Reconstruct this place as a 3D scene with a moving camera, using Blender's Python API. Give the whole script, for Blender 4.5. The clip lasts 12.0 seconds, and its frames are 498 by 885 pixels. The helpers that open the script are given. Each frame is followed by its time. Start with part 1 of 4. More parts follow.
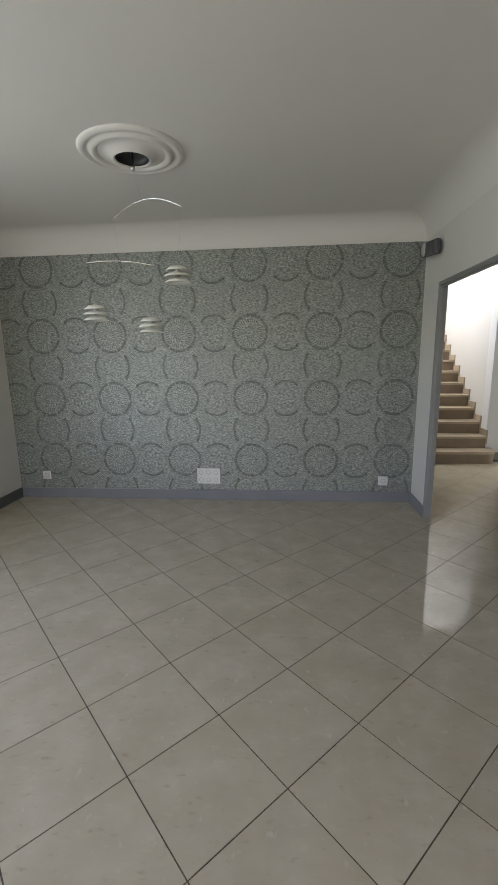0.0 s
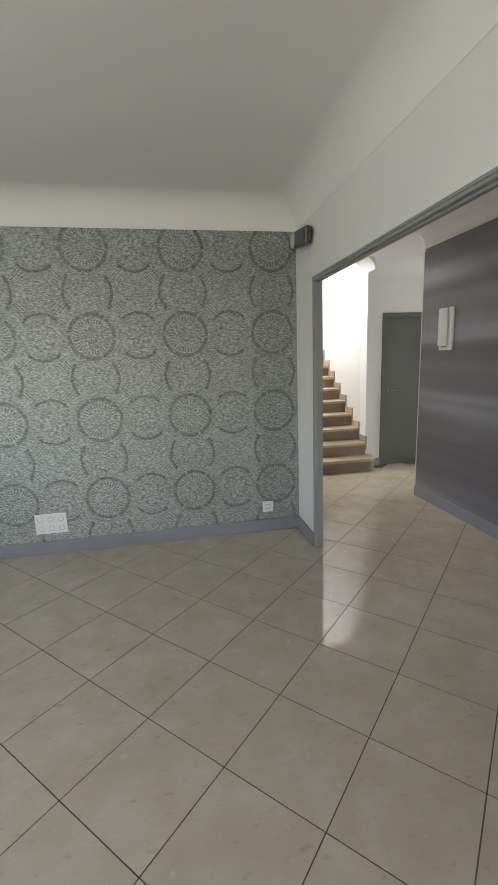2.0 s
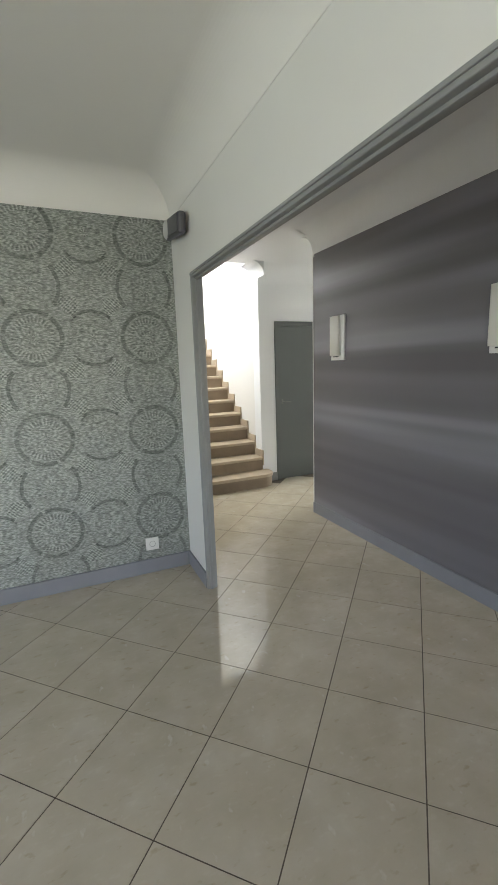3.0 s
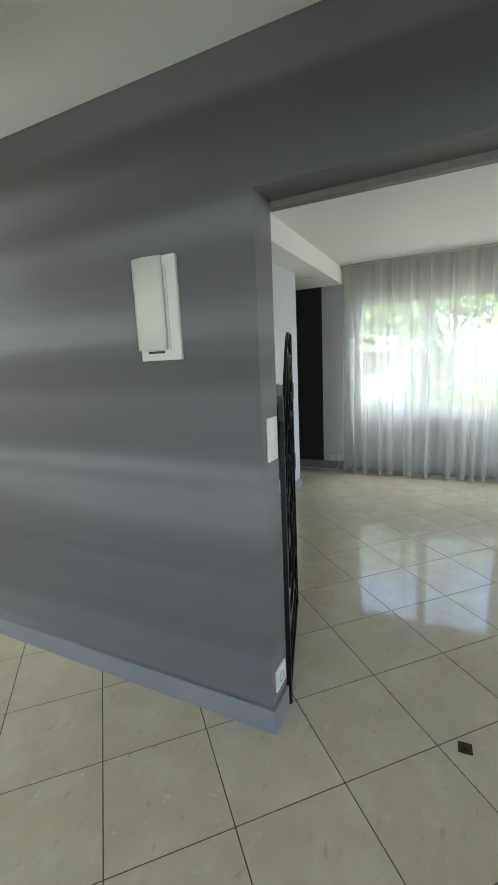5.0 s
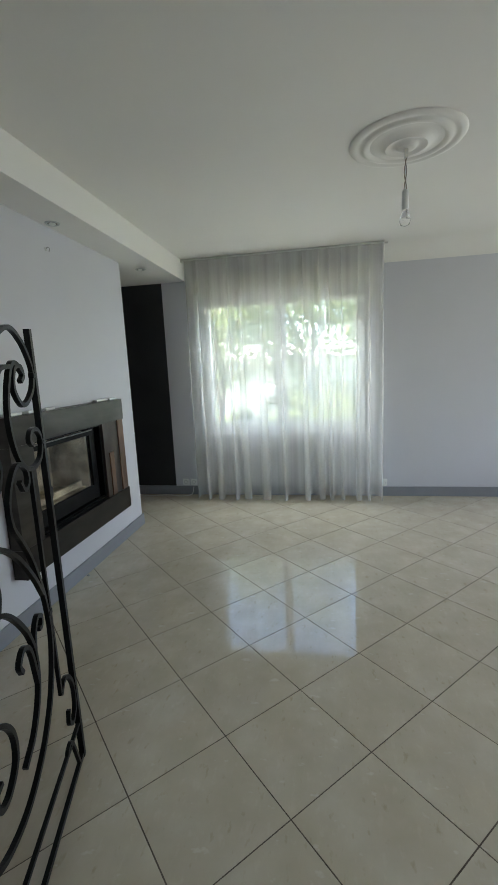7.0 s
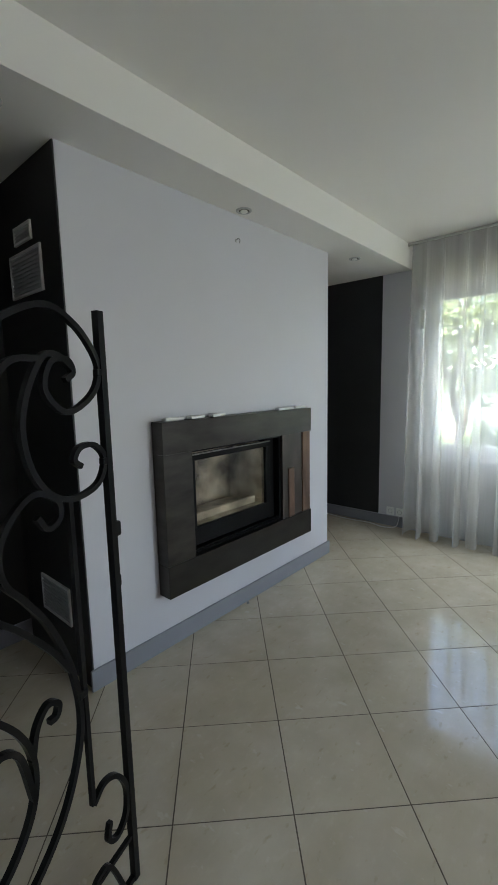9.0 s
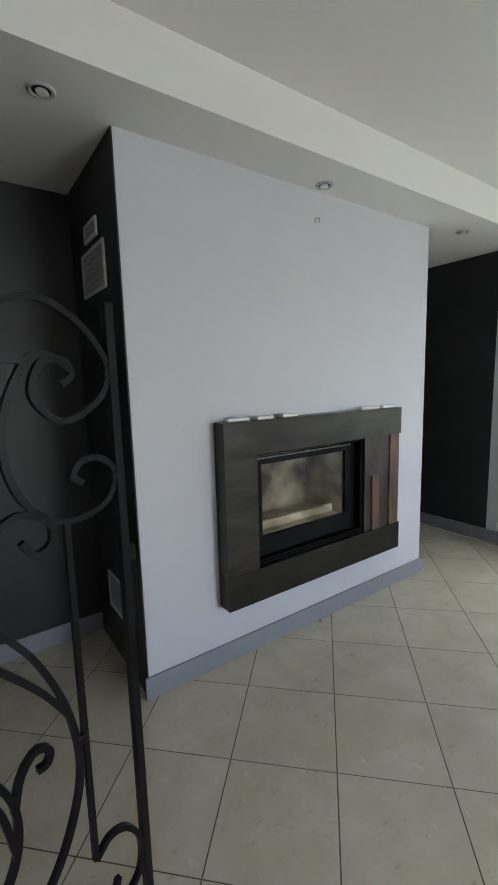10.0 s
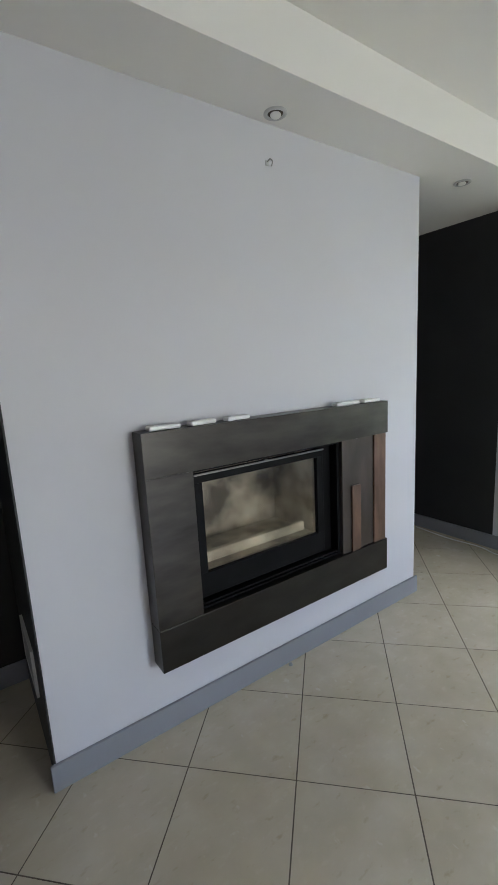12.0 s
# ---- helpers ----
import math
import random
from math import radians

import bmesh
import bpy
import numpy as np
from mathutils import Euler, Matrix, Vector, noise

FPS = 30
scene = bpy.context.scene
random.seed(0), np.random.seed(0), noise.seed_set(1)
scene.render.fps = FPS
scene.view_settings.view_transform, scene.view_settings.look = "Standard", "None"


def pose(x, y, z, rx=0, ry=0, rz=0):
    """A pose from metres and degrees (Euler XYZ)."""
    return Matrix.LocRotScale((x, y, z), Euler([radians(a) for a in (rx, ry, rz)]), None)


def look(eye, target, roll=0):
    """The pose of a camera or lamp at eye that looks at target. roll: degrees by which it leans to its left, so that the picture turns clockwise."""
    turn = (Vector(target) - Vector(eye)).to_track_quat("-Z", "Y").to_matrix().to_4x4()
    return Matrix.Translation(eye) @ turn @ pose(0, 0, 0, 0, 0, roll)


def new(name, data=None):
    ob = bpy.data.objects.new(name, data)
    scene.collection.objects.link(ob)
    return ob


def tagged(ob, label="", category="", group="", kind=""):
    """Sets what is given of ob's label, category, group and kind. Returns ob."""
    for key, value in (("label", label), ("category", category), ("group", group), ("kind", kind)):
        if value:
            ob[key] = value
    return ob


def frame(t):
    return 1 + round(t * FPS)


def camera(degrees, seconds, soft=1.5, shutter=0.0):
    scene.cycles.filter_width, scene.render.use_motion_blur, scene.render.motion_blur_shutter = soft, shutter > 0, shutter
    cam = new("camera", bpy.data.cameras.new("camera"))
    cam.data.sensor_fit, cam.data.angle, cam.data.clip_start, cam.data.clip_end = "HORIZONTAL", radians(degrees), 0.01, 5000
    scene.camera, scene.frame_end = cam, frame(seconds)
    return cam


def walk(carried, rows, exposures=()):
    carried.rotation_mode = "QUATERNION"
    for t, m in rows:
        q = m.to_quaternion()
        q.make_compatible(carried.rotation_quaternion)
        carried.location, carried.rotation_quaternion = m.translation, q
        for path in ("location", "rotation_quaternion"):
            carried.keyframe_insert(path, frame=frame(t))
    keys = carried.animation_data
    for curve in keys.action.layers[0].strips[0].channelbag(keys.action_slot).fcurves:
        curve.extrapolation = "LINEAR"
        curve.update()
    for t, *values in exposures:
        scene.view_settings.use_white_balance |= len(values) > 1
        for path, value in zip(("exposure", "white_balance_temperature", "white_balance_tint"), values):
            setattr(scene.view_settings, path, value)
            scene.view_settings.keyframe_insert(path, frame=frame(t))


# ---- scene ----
cam = camera(60.98, 12.0, soft=1.6)
PATH = [
    (0.0, pose(-0.007, -1.180, 1.453, 78.29, 0.88, 5.02)),
    (0.5, pose(0.072, -1.122, 1.455, 78.69, 1.60, 2.35)),
    (1.0, pose(0.146, -0.954, 1.453, 78.86, 1.34, 2.69)),
    (1.5, pose(0.139, -0.676, 1.442, 78.95, 1.18, -3.92)),
    (2.0, pose(0.184, -0.440, 1.449, 78.98, 1.98, -10.63)),
    (2.5, pose(0.304, -0.189, 1.471, 79.39, 2.20, -14.98)),
    (3.0, pose(0.442, 0.002, 1.450, 79.79, 1.90, -24.04)),
    (3.2, pose(0.510, 0.099, 1.453, 79.55, 2.36, -29.61)),
    (4.8, pose(1.230, 0.495, 1.433, 80.03, 2.26, -57.60)),
    (5.0, pose(1.315, 0.549, 1.441, 79.75, 2.59, -64.02)),
    (5.5, pose(1.521, 0.560, 1.434, 79.61, 3.10, -73.55)),
    (6.0, pose(1.778, 0.482, 1.444, 79.86, 3.28, -75.18)),
    (6.5, pose(2.001, 0.436, 1.446, 79.80, 2.80, -77.69)),
    (7.0, pose(2.260, 0.443, 1.447, 80.01, 2.57, -80.23)),
    (7.5, pose(2.458, 0.435, 1.444, 80.41, 3.14, -77.06)),
    (7.7, pose(2.538, 0.411, 1.429, 81.11, 3.07, -71.33)),
    (9.3, pose(3.032, 0.414, 1.419, 81.85, 1.27, -46.38)),
    (9.5, pose(3.076, 0.439, 1.432, 81.62, 1.36, -44.64)),
    (10.0, pose(3.224, 0.466, 1.434, 81.69, 1.57, -35.24)),
    (10.5, pose(3.366, 0.460, 1.451, 81.57, 1.24, -25.07)),
    (11.0, pose(3.476, 0.470, 1.454, 80.90, 1.38, -21.37)),
    (11.5, pose(3.583, 0.561, 1.440, 80.37, 1.51, -23.95)),
    (12.0, pose(3.725, 0.709, 1.446, 80.01, 3.02, -34.86)),
]
EXPOSURES = [
    (0.0, 2.34, 6700, 20), (0.5, 2.60, 6850, 20), (1.0, 2.70, 6850, 20), (1.5, 2.70, 6850, 20), (2.5, 2.96, 6750, 17), (3.2, 3.04, 6650, 15), (5.0, 3.54, 6400, 6), (6.5, 3.52, 6350, 3),
    (7.0, 3.28, 6350, 6), (7.7, 3.20, 6300, 6), (9.5, 3.44, 6300, 9), (10.0, 3.68, 6300, 10), (10.5, 4.05, 6300, 11), (11.5, 4.17, 6250, 12), (12.0, 3.72, 6300, 12),
]
walk(cam, PATH, EXPOSURES)

# ---- world, sun, window light and added fill ----
SUN_EL, SUN_AZ = radians(52), radians(-4)
world = bpy.data.worlds.new("sky")
scene.world = world
world.use_nodes = True
wn = world.node_tree.nodes
sky = wn.new("ShaderNodeTexSky")
sky.sky_type, sky.sun_disc, sky.sun_elevation, sky.sun_rotation = "NISHITA", False, SUN_EL, SUN_AZ
world.node_tree.links.new(sky.outputs[0], wn["Background"].inputs[0])
wn["Background"].inputs[1].default_value = 0.15
sun = new("sun", bpy.data.lights.new("sun", "SUN"))
sun.data.energy, sun.data.angle, sun.data.color = 5.0, radians(0.5), (1.0, 0.95, 0.88)
sun.matrix_world = look((0, 0, 0), (-math.sin(SUN_AZ) * math.cos(SUN_EL), -math.cos(SUN_AZ) * math.cos(SUN_EL), -math.sin(SUN_EL)))


def window_light(name, eye, target, w, h, watts, color):
    """Area lamp that stands in for sky light at a window, or adds fill."""
    lamp = new(name, bpy.data.lights.new(name, "AREA"))
    lamp.data.shape, lamp.data.size, lamp.data.size_y = "RECTANGLE", w, h
    lamp.data.energy, lamp.data.color = watts, color
    lamp.matrix_world = look(eye, target)
    return lamp


window_light("west_window_light", (-2.90, 0.0, 1.50), (5, 0.0, 1.3), 2.0, 1.2, 5.0, (0.72, 0.85, 0.98))
window_light("south_window_light", (-1.5, -4.06, 1.15), (-1.5, 5, 1.1), 1.7, 1.9, 5.2, (1.0, 0.95, 0.88))
window_light("stair_window_light", (1.22, 5.7, 3.6), (3.0, 5.6, 2.7), 1.5, 1.5, 16.5, (0.93, 1.0, 0.96))
# added lamp outside above the window head, strengthens the daylight through it
window_light("east_sky_fill_light", (7.75, 0.91, 3.06), (4.7, 0.91, 0.4), 2.0, 0.5, 10.0, (0.95, 0.99, 1.0))
window_light("corridor_window_light", (7.0, 4.10, 1.5), (3.3, 4.10, 1.3), 0.8, 1.2, 7.0, (0.92, 1.0, 0.95))
# added fill from an unseen opening, turned west to brighten the gate side
window_light("south_room_fill_light", (5.8, -3.96, 1.3), (2.8, 0.04, 0.8), 1.6, 1.3, 5.4, (0.95, 0.97, 1.0))


# ---- materials ----
def nodes_of(name, rough=0.5, metal=0.0, spec=0.5):
    m = bpy.data.materials.new(name)
    m.use_nodes = True
    b = m.node_tree.nodes["Principled BSDF"]
    b.inputs["Roughness"].default_value, b.inputs["Metallic"].default_value = rough, metal
    b.inputs["Specular IOR Level"].default_value = spec
    return m, m.node_tree.nodes, m.node_tree.links, b


def noise_at(N, L, scale, detail=4.0, stretch=(1, 1, 1), source=None):
    tex = N.new("ShaderNodeTexNoise")
    tex.inputs["Scale"].default_value, tex.inputs["Detail"].default_value = scale, detail
    mp = N.new("ShaderNodeMapping")
    mp.inputs["Scale"].default_value = stretch
    if source is None:
        source = N.new("ShaderNodeNewGeometry").outputs["Position"]
    L.new(source, mp.inputs[0])
    L.new(mp.outputs[0], tex.inputs["Vector"])
    return tex.outputs["Fac"]


def ramp(N, L, fac, stops):
    r = N.new("ShaderNodeValToRGB")
    e = r.color_ramp.elements
    while len(e) < len(stops):
        e.new(0.5)
    for k, (p, col) in enumerate(stops):
        e[k].position, e[k].color = p, (*col, 1)
    L.new(fac, r.inputs[0])
    return r.outputs[0]


def bump(N, L, b, height, strength, dist):
    n = N.new("ShaderNodeBump")
    n.inputs["Strength"].default_value, n.inputs["Distance"].default_value = strength, dist
    L.new(height, n.inputs["Height"])
    L.new(n.outputs[0], b.inputs["Normal"])


def plain(name, col, rough=0.5, metal=0.0, var=0.08, scale=3.0, grain=60.0, relief=0.15, dist=0.002, spec=0.5, stretch=(1, 1, 1)):
    """A surface with soft large variation in colour and fine relief."""
    m, N, L, b = nodes_of(name, rough, metal, spec)
    f = noise_at(N, L, scale, 5, stretch)
    lo, hi = [max(0, c * (1 - var)) for c in col], [min(1, c * (1 + var)) for c in col]
    L.new(ramp(N, L, f, [(0.3, lo), (0.7, hi)]), b.inputs["Base Color"])
    if relief:
        bump(N, L, b, noise_at(N, L, grain, 6, stretch), relief, dist)
    return m


def math_node(N, L, op, a, b=None, c=None, clamp=False):
    n = N.new("ShaderNodeMath")
    n.operation, n.use_clamp = op, clamp
    for k, v in enumerate((a, b, c)):
        if v is None:
            continue
        if isinstance(v, (int, float)):
            n.inputs[k].default_value = v
        else:
            L.new(v, n.inputs[k])
    return n.outputs[0]


def tile_material():
    m, N, L, b = nodes_of("beige_tile", 0.13, 0.0, 0.5)
    info = N.new("ShaderNodeObjectInfo")
    geo = N.new("ShaderNodeNewGeometry")
    shift = N.new("ShaderNodeVectorMath")
    shift.operation = "MULTIPLY_ADD"
    comb = N.new("ShaderNodeCombineXYZ")
    L.new(info.outputs["Random"], comb.inputs[0])
    L.new(geo.outputs["Random Per Island"], comb.inputs[1])
    L.new(comb.outputs[0], shift.inputs[0])
    shift.inputs[1].default_value = (37, 53, 11)
    L.new(geo.outputs["Position"], shift.inputs[2])
    big = noise_at(N, L, 5.5, 6, (1, 1, 1), shift.outputs[0])
    vein = noise_at(N, L, 17, 9, (1.0, 1.9, 1), shift.outputs[0])
    c1 = ramp(N, L, big, [(0.30, (0.515, 0.455, 0.352)), (0.52, (0.560, 0.500, 0.397)), (0.70, (0.610, 0.553, 0.450))])
    c2 = ramp(N, L, vein, [(0.27, (0.76, 0.70, 0.61)), (0.38, (0.93, 0.92, 0.90)), (0.58, (0.94, 0.93, 0.91)), (0.70, (1.0, 1.0, 1.0))])
    mx = N.new("ShaderNodeMix")
    mx.data_type, mx.blend_type = "RGBA", "MULTIPLY"
    mx.inputs["Factor"].default_value = 0.8
    L.new(c1, mx.inputs["A"])
    L.new(c2, mx.inputs["B"])
    fleck = ramp(N, L, noise_at(N, L, 26, 3, (1.0, 0.55, 1), shift.outputs[0]), [(0.66, (0, 0, 0)), (0.74, (0.55, 0.55, 0.55))])
    fl = N.new("ShaderNodeMix")
    fl.data_type = "RGBA"
    L.new(fleck, fl.inputs["Factor"])
    L.new(mx.outputs["Result"], fl.inputs["A"])
    fl.inputs["B"].default_value = (0.66, 0.62, 0.54, 1)
    L.new(fl.outputs["Result"], b.inputs["Base Color"])
    L.new(ramp(N, L, noise_at(N, L, 2.3, 5), [(0.3, (0.05,) * 3), (0.7, (0.095,) * 3)]), b.inputs["Roughness"])
    bump(N, L, b, noise_at(N, L, 4.0, 2), 0.022, 0.004)
    return m


def wallpaper_material():
    """Grey-green embossed paper with rows of ringed medallions and notched frames between them."""
    m, N, L, b = nodes_of("medallion_wallpaper", 0.42, 0.35, 0.5)
    pos = N.new("ShaderNodeNewGeometry").outputs["Position"]
    warp = N.new("ShaderNodeVectorMath")
    warp.operation = "MULTIPLY_ADD"
    nt = N.new("ShaderNodeTexNoise")
    nt.inputs["Scale"].default_value = 25
    L.new(pos, nt.inputs["Vector"])
    L.new(nt.outputs["Color"], warp.inputs[0])
    warp.inputs[1].default_value = (0.012, 0, 0.012)
    L.new(pos, warp.inputs[2])
    sp = N.new("ShaderNodeSeparateXYZ")
    L.new(warp.outputs[0], sp.inputs[0])
    PX, PZ = 0.685, 0.622

    def cell(x0, z0):
        """Distance from the nearest motif centre, and the angle round it."""
        dx = math_node(N, L, "SUBTRACT", math_node(N, L, "WRAP", math_node(N, L, "SUBTRACT", sp.outputs[0], x0), PX / 2, -PX / 2), 0.0)
        dz = math_node(N, L, "SUBTRACT", math_node(N, L, "WRAP", math_node(N, L, "SUBTRACT", sp.outputs[2], z0), PZ / 2, -PZ / 2), 0.0)
        d = math_node(N, L, "SQRT", math_node(N, L, "ADD", math_node(N, L, "MULTIPLY", dx, dx), math_node(N, L, "MULTIPLY", dz, dz)))
        return dx, dz, d, math_node(N, L, "ARCTAN2", dz, dx)

    def band(v, at, half):
        """1 on the line v = at, fading to 0 at half width."""
        return math_node(N, L, "SUBTRACT", 1.0, math_node(N, L, "DIVIDE", math_node(N, L, "ABSOLUTE", math_node(N, L, "SUBTRACT", v, at)), half), clamp=True)

    def add(*vs):
        out = vs[0]
        for v in vs[1:]:
            out = math_node(N, L, "ADD", out, v)
        return out

    def mul(a, k):
        return math_node(N, L, "MULTIPLY", a, k)

    def inside(d, r):
        return math_node(N, L, "LESS_THAN", d, r)

    def petals(d, a, count, freq):
        return mul(math_node(N, L, "SINE", mul(a, count)), math_node(N, L, "SINE", mul(d, freq)))

    def less(v, k):
        return math_node(N, L, "LESS_THAN", v, k)

    def more(v, k):
        return math_node(N, L, "GREATER_THAN", v, k)

    def mag(v):
        return math_node(N, L, "ABSOLUTE", v)

    def sine(v):
        return math_node(N, L, "SINE", v)

    def flat_band(v, at, half):
        """A line with a level middle and soft edges."""
        return math_node(N, L, "MULTIPLY", band(v, at, half), 2.2, clamp=True)

    # ringed medallion: broken ring, a crown of short spokes, a speckled heart
    x1, z1, d1, a1 = cell(-0.350, 1.044)
    gaps = more(mag(sine(add(mul(a1, 3.0), 0.4))), 0.14)
    ring = mul(flat_band(d1, 0.160, 0.0165), add(mul(gaps, 0.68), 0.12))
    spokes = mul(flat_band(d1, 0.113, 0.022), add(mul(sine(mul(a1, 34.0)), 0.5), 0.16))
    rosette1 = mul(inside(d1, 0.085), add(mul(petals(d1, a1, 12.0, 130.0), 0.42), mul(band(d1, 0.045, 0.012), 0.3)))
    rim = mul(band(d1, 0.190, 0.008), 0.22)
    # soft medallion under and over it, with brackets at its sides
    x2, z2, d2, a2 = cell(-0.350, 1.355)
    ring2 = mul(flat_band(d2, 0.170, 0.013), less(mag(sine(a2)), 0.66))
    side2 = add(mul(ring2, 0.85), mul(band(d2, 0.148, 0.008), 0.22))
    rosette2 = mul(inside(d2, 0.105), add(mul(petals(d2, a2, 14.0, 105.0), 0.36), mul(band(d2, 0.085, 0.014), 0.25)))
    # eared medallion beside the ring, with arches over and under it
    x3, z3, d3, a3 = cell(-0.0075, 1.044)
    ring3 = mul(flat_band(d3, 0.166, 0.012), less(mag(math_node(N, L, "COSINE", a3)), 0.66))
    side3 = add(mul(ring3, 0.9), mul(band(d3, 0.145, 0.008), 0.25))
    inner3 = mul(inside(d3, 0.105), add(mul(petals(d3, a3, 8.0, 100.0), 0.5), mul(band(d3, 0.088, 0.016), 0.25)))
    # four-pointed field between the arches and the brackets, hatched in its points
    x4, z4, d4, a4 = cell(-0.0075, 1.355)
    ax, az = mag(x4), mag(z4)
    reach = add(ax, az)
    skew = math_node(N, L, "SUBTRACT", ax, az)
    points = mul(mul(more(ax, 0.075), more(az, 0.065)), less(reach, 0.300))
    hatch = mul(mul(points, more(d2, 0.185)), mul(more(d3, 0.180), add(mul(sine(mul(skew, 300.0)), 0.5), mul(sine(mul(reach, 210.0)), 0.35))))
    ears = mul(mul(band(mag(skew), 0.085, 0.012), less(mag(math_node(N, L, "SUBTRACT", reach, 0.300)), 0.030)), 0.8)
    heart4 = mul(inside(d4, 0.10), mul(petals(d4, a4, 8.0, 130.0), 0.22))
    pattern = add(ring, spokes, rosette1, rim, side2, rosette2, side3, inner3, hatch, ears, heart4)
    fine = noise_at(N, L, 55, 6, (0.8, 1, 3.2))
    scratch = noise_at(N, L, 38, 3, (1, 1, 2.0))
    worn = noise_at(N, L, 3.0, 5)
    speck = ramp(N, L, scratch, [(0.36, (0, 0, 0)), (0.62, (1, 1, 1))])
    pat = mul(mul(pattern, add(mul(worn, 0.9), 0.48)), add(mul(speck, 0.5), 0.62))
    val = add(mul(pat, -0.35), mul(fine, 1.45), mul(speck, 0.17), -0.095)
    col = ramp(N, L, val, [(0.22, (0.088, 0.099, 0.090)), (0.5, (0.183, 0.199, 0.182)), (0.70, (0.277, 0.296, 0.275)), (0.95, (0.455, 0.480, 0.450))])
    L.new(col, b.inputs["Base Color"])
    L.new(add(mul(fine, 0.25), mul(pat, 0.12), 0.26), b.inputs["Roughness"])
    bump(N, L, b, add(mul(pat, -0.6), mul(fine, 0.9), mul(speck, 0.35)), 0.6, 0.005)
    return m


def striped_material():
    """Violet-grey satin paint; soft uneven level bands of sheen painted into its colour."""
    m, N, L, b = nodes_of("violet_grey_paint_sheen_bands", 0.42, 0.0, 0.5)
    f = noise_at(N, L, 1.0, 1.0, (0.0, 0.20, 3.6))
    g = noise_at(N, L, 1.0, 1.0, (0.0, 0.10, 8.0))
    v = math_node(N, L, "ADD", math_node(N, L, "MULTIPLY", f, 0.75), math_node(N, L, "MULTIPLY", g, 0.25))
    # the pale end of the ramp stands for light glancing off the wall
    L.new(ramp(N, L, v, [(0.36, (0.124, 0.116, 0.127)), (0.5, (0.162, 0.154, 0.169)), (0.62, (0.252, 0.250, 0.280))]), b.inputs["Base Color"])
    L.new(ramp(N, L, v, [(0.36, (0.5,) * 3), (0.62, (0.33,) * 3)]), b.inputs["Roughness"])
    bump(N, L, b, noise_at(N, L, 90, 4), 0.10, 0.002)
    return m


def curtain_material():
    m = bpy.data.materials.new("sheer_voile")
    m.use_nodes = True
    N, L = m.node_tree.nodes, m.node_tree.links
    N.remove(N["Principled BSDF"])
    out = N["Material Output"]
    tr, di, tl = N.new("ShaderNodeBsdfTransparent"), N.new("ShaderNodeBsdfDiffuse"), N.new("ShaderNodeBsdfTranslucent")
    tr.inputs[0].default_value = (0.97, 0.98, 0.97, 1)
    di.inputs[0].default_value = (0.95, 0.925, 0.87, 1)
    tl.inputs[0].default_value = (0.97, 0.95, 0.93, 1)
    a, c = N.new("ShaderNodeMixShader"), N.new("ShaderNodeMixShader")
    a.inputs[0].default_value = 0.56
    L.new(di.outputs[0], a.inputs[1])
    L.new(tl.outputs[0], a.inputs[2])
    weave = noise_at(N, L, 1.0, 4, (0, 160, 160))
    streak = noise_at(N, L, 1.0, 3, (0, 11, 0.12))
    streak = ramp(N, L, streak, [(0.32, (0, 0, 0)), (0.70, (1, 1, 1))])
    fac = math_node(N, L, "ADD", math_node(N, L, "ADD", math_node(N, L, "MULTIPLY", weave, 0.12), math_node(N, L, "MULTIPLY", streak, 0.12)), 0.22)
    L.new(fac, c.inputs[0])
    L.new(tr.outputs[0], c.inputs[1])
    L.new(a.outputs[0], c.inputs[2])
    L.new(c.outputs[0], out.inputs[0])
    return m


def glass_material(name, tint=(1, 1, 1), rough=0.0):
    m, N, L, b = nodes_of(name, rough)
    b.inputs["Base Color"].default_value = (*tint, 1)
    b.inputs["Transmission Weight"].default_value = 1.0
    b.inputs["IOR"].default_value = 1.45
    return m


def leaf_material():
    m = bpy.data.materials.new("green_leaf")
    m.use_nodes = True
    N, L = m.node_tree.nodes, m.node_tree.links
    b = N["Principled BSDF"]
    b.inputs["Roughness"].default_value = 0.5
    tl, mx = N.new("ShaderNodeBsdfTranslucent"), N.new("ShaderNodeMixShader")
    col = ramp(N, L, noise_at(N, L, 1.7, 4), [(0.3, (0.075, 0.096, 0.046)), (0.7, (0.12, 0.145, 0.07))])
    L.new(col, b.inputs["Base Color"])
    L.new(ramp(N, L, noise_at(N, L, 1.7, 4), [(0.3, (0.19, 0.235, 0.10)), (0.7, (0.33, 0.38, 0.18))]), tl.inputs[0])
    mx.inputs[0].default_value = 0.45
    L.new(b.outputs[0], mx.inputs[1])
    L.new(tl.outputs[0], mx.inputs[2])
    L.new(mx.outputs[0], N["Material Output"].inputs[0])
    return m


M_TILE = tile_material()
M_GROUT = plain("dark_grout", (0.105, 0.082, 0.063), 0.9, var=0.25, scale=9)
M_PAPER = wallpaper_material()
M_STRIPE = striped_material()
M_WHITE = plain("white_wall_paint", (0.74, 0.725, 0.69), 0.6, var=0.02, scale=1.2, grain=140, relief=0.12, dist=0.001)
M_COOL = plain("pale_lilac_grey_paint", (0.575, 0.565, 0.600), 0.55, var=0.025, scale=1.0, grain=120, relief=0.12, dist=0.001)
M_HALL = plain("neutral_white_hall_paint", (0.80, 0.805, 0.81), 0.6, var=0.02, scale=1.0, grain=120, relief=0.10, dist=0.001)
M_LIP = plain("mauve_grey_gloss_paint", (0.21, 0.185, 0.18), 0.4, var=0.06, scale=4, grain=50, relief=0.08)
M_CEIL = plain("white_ceiling_paint", (0.80, 0.775, 0.735), 0.7, var=0.02, scale=0.8, grain=90, relief=0.08, dist=0.001)
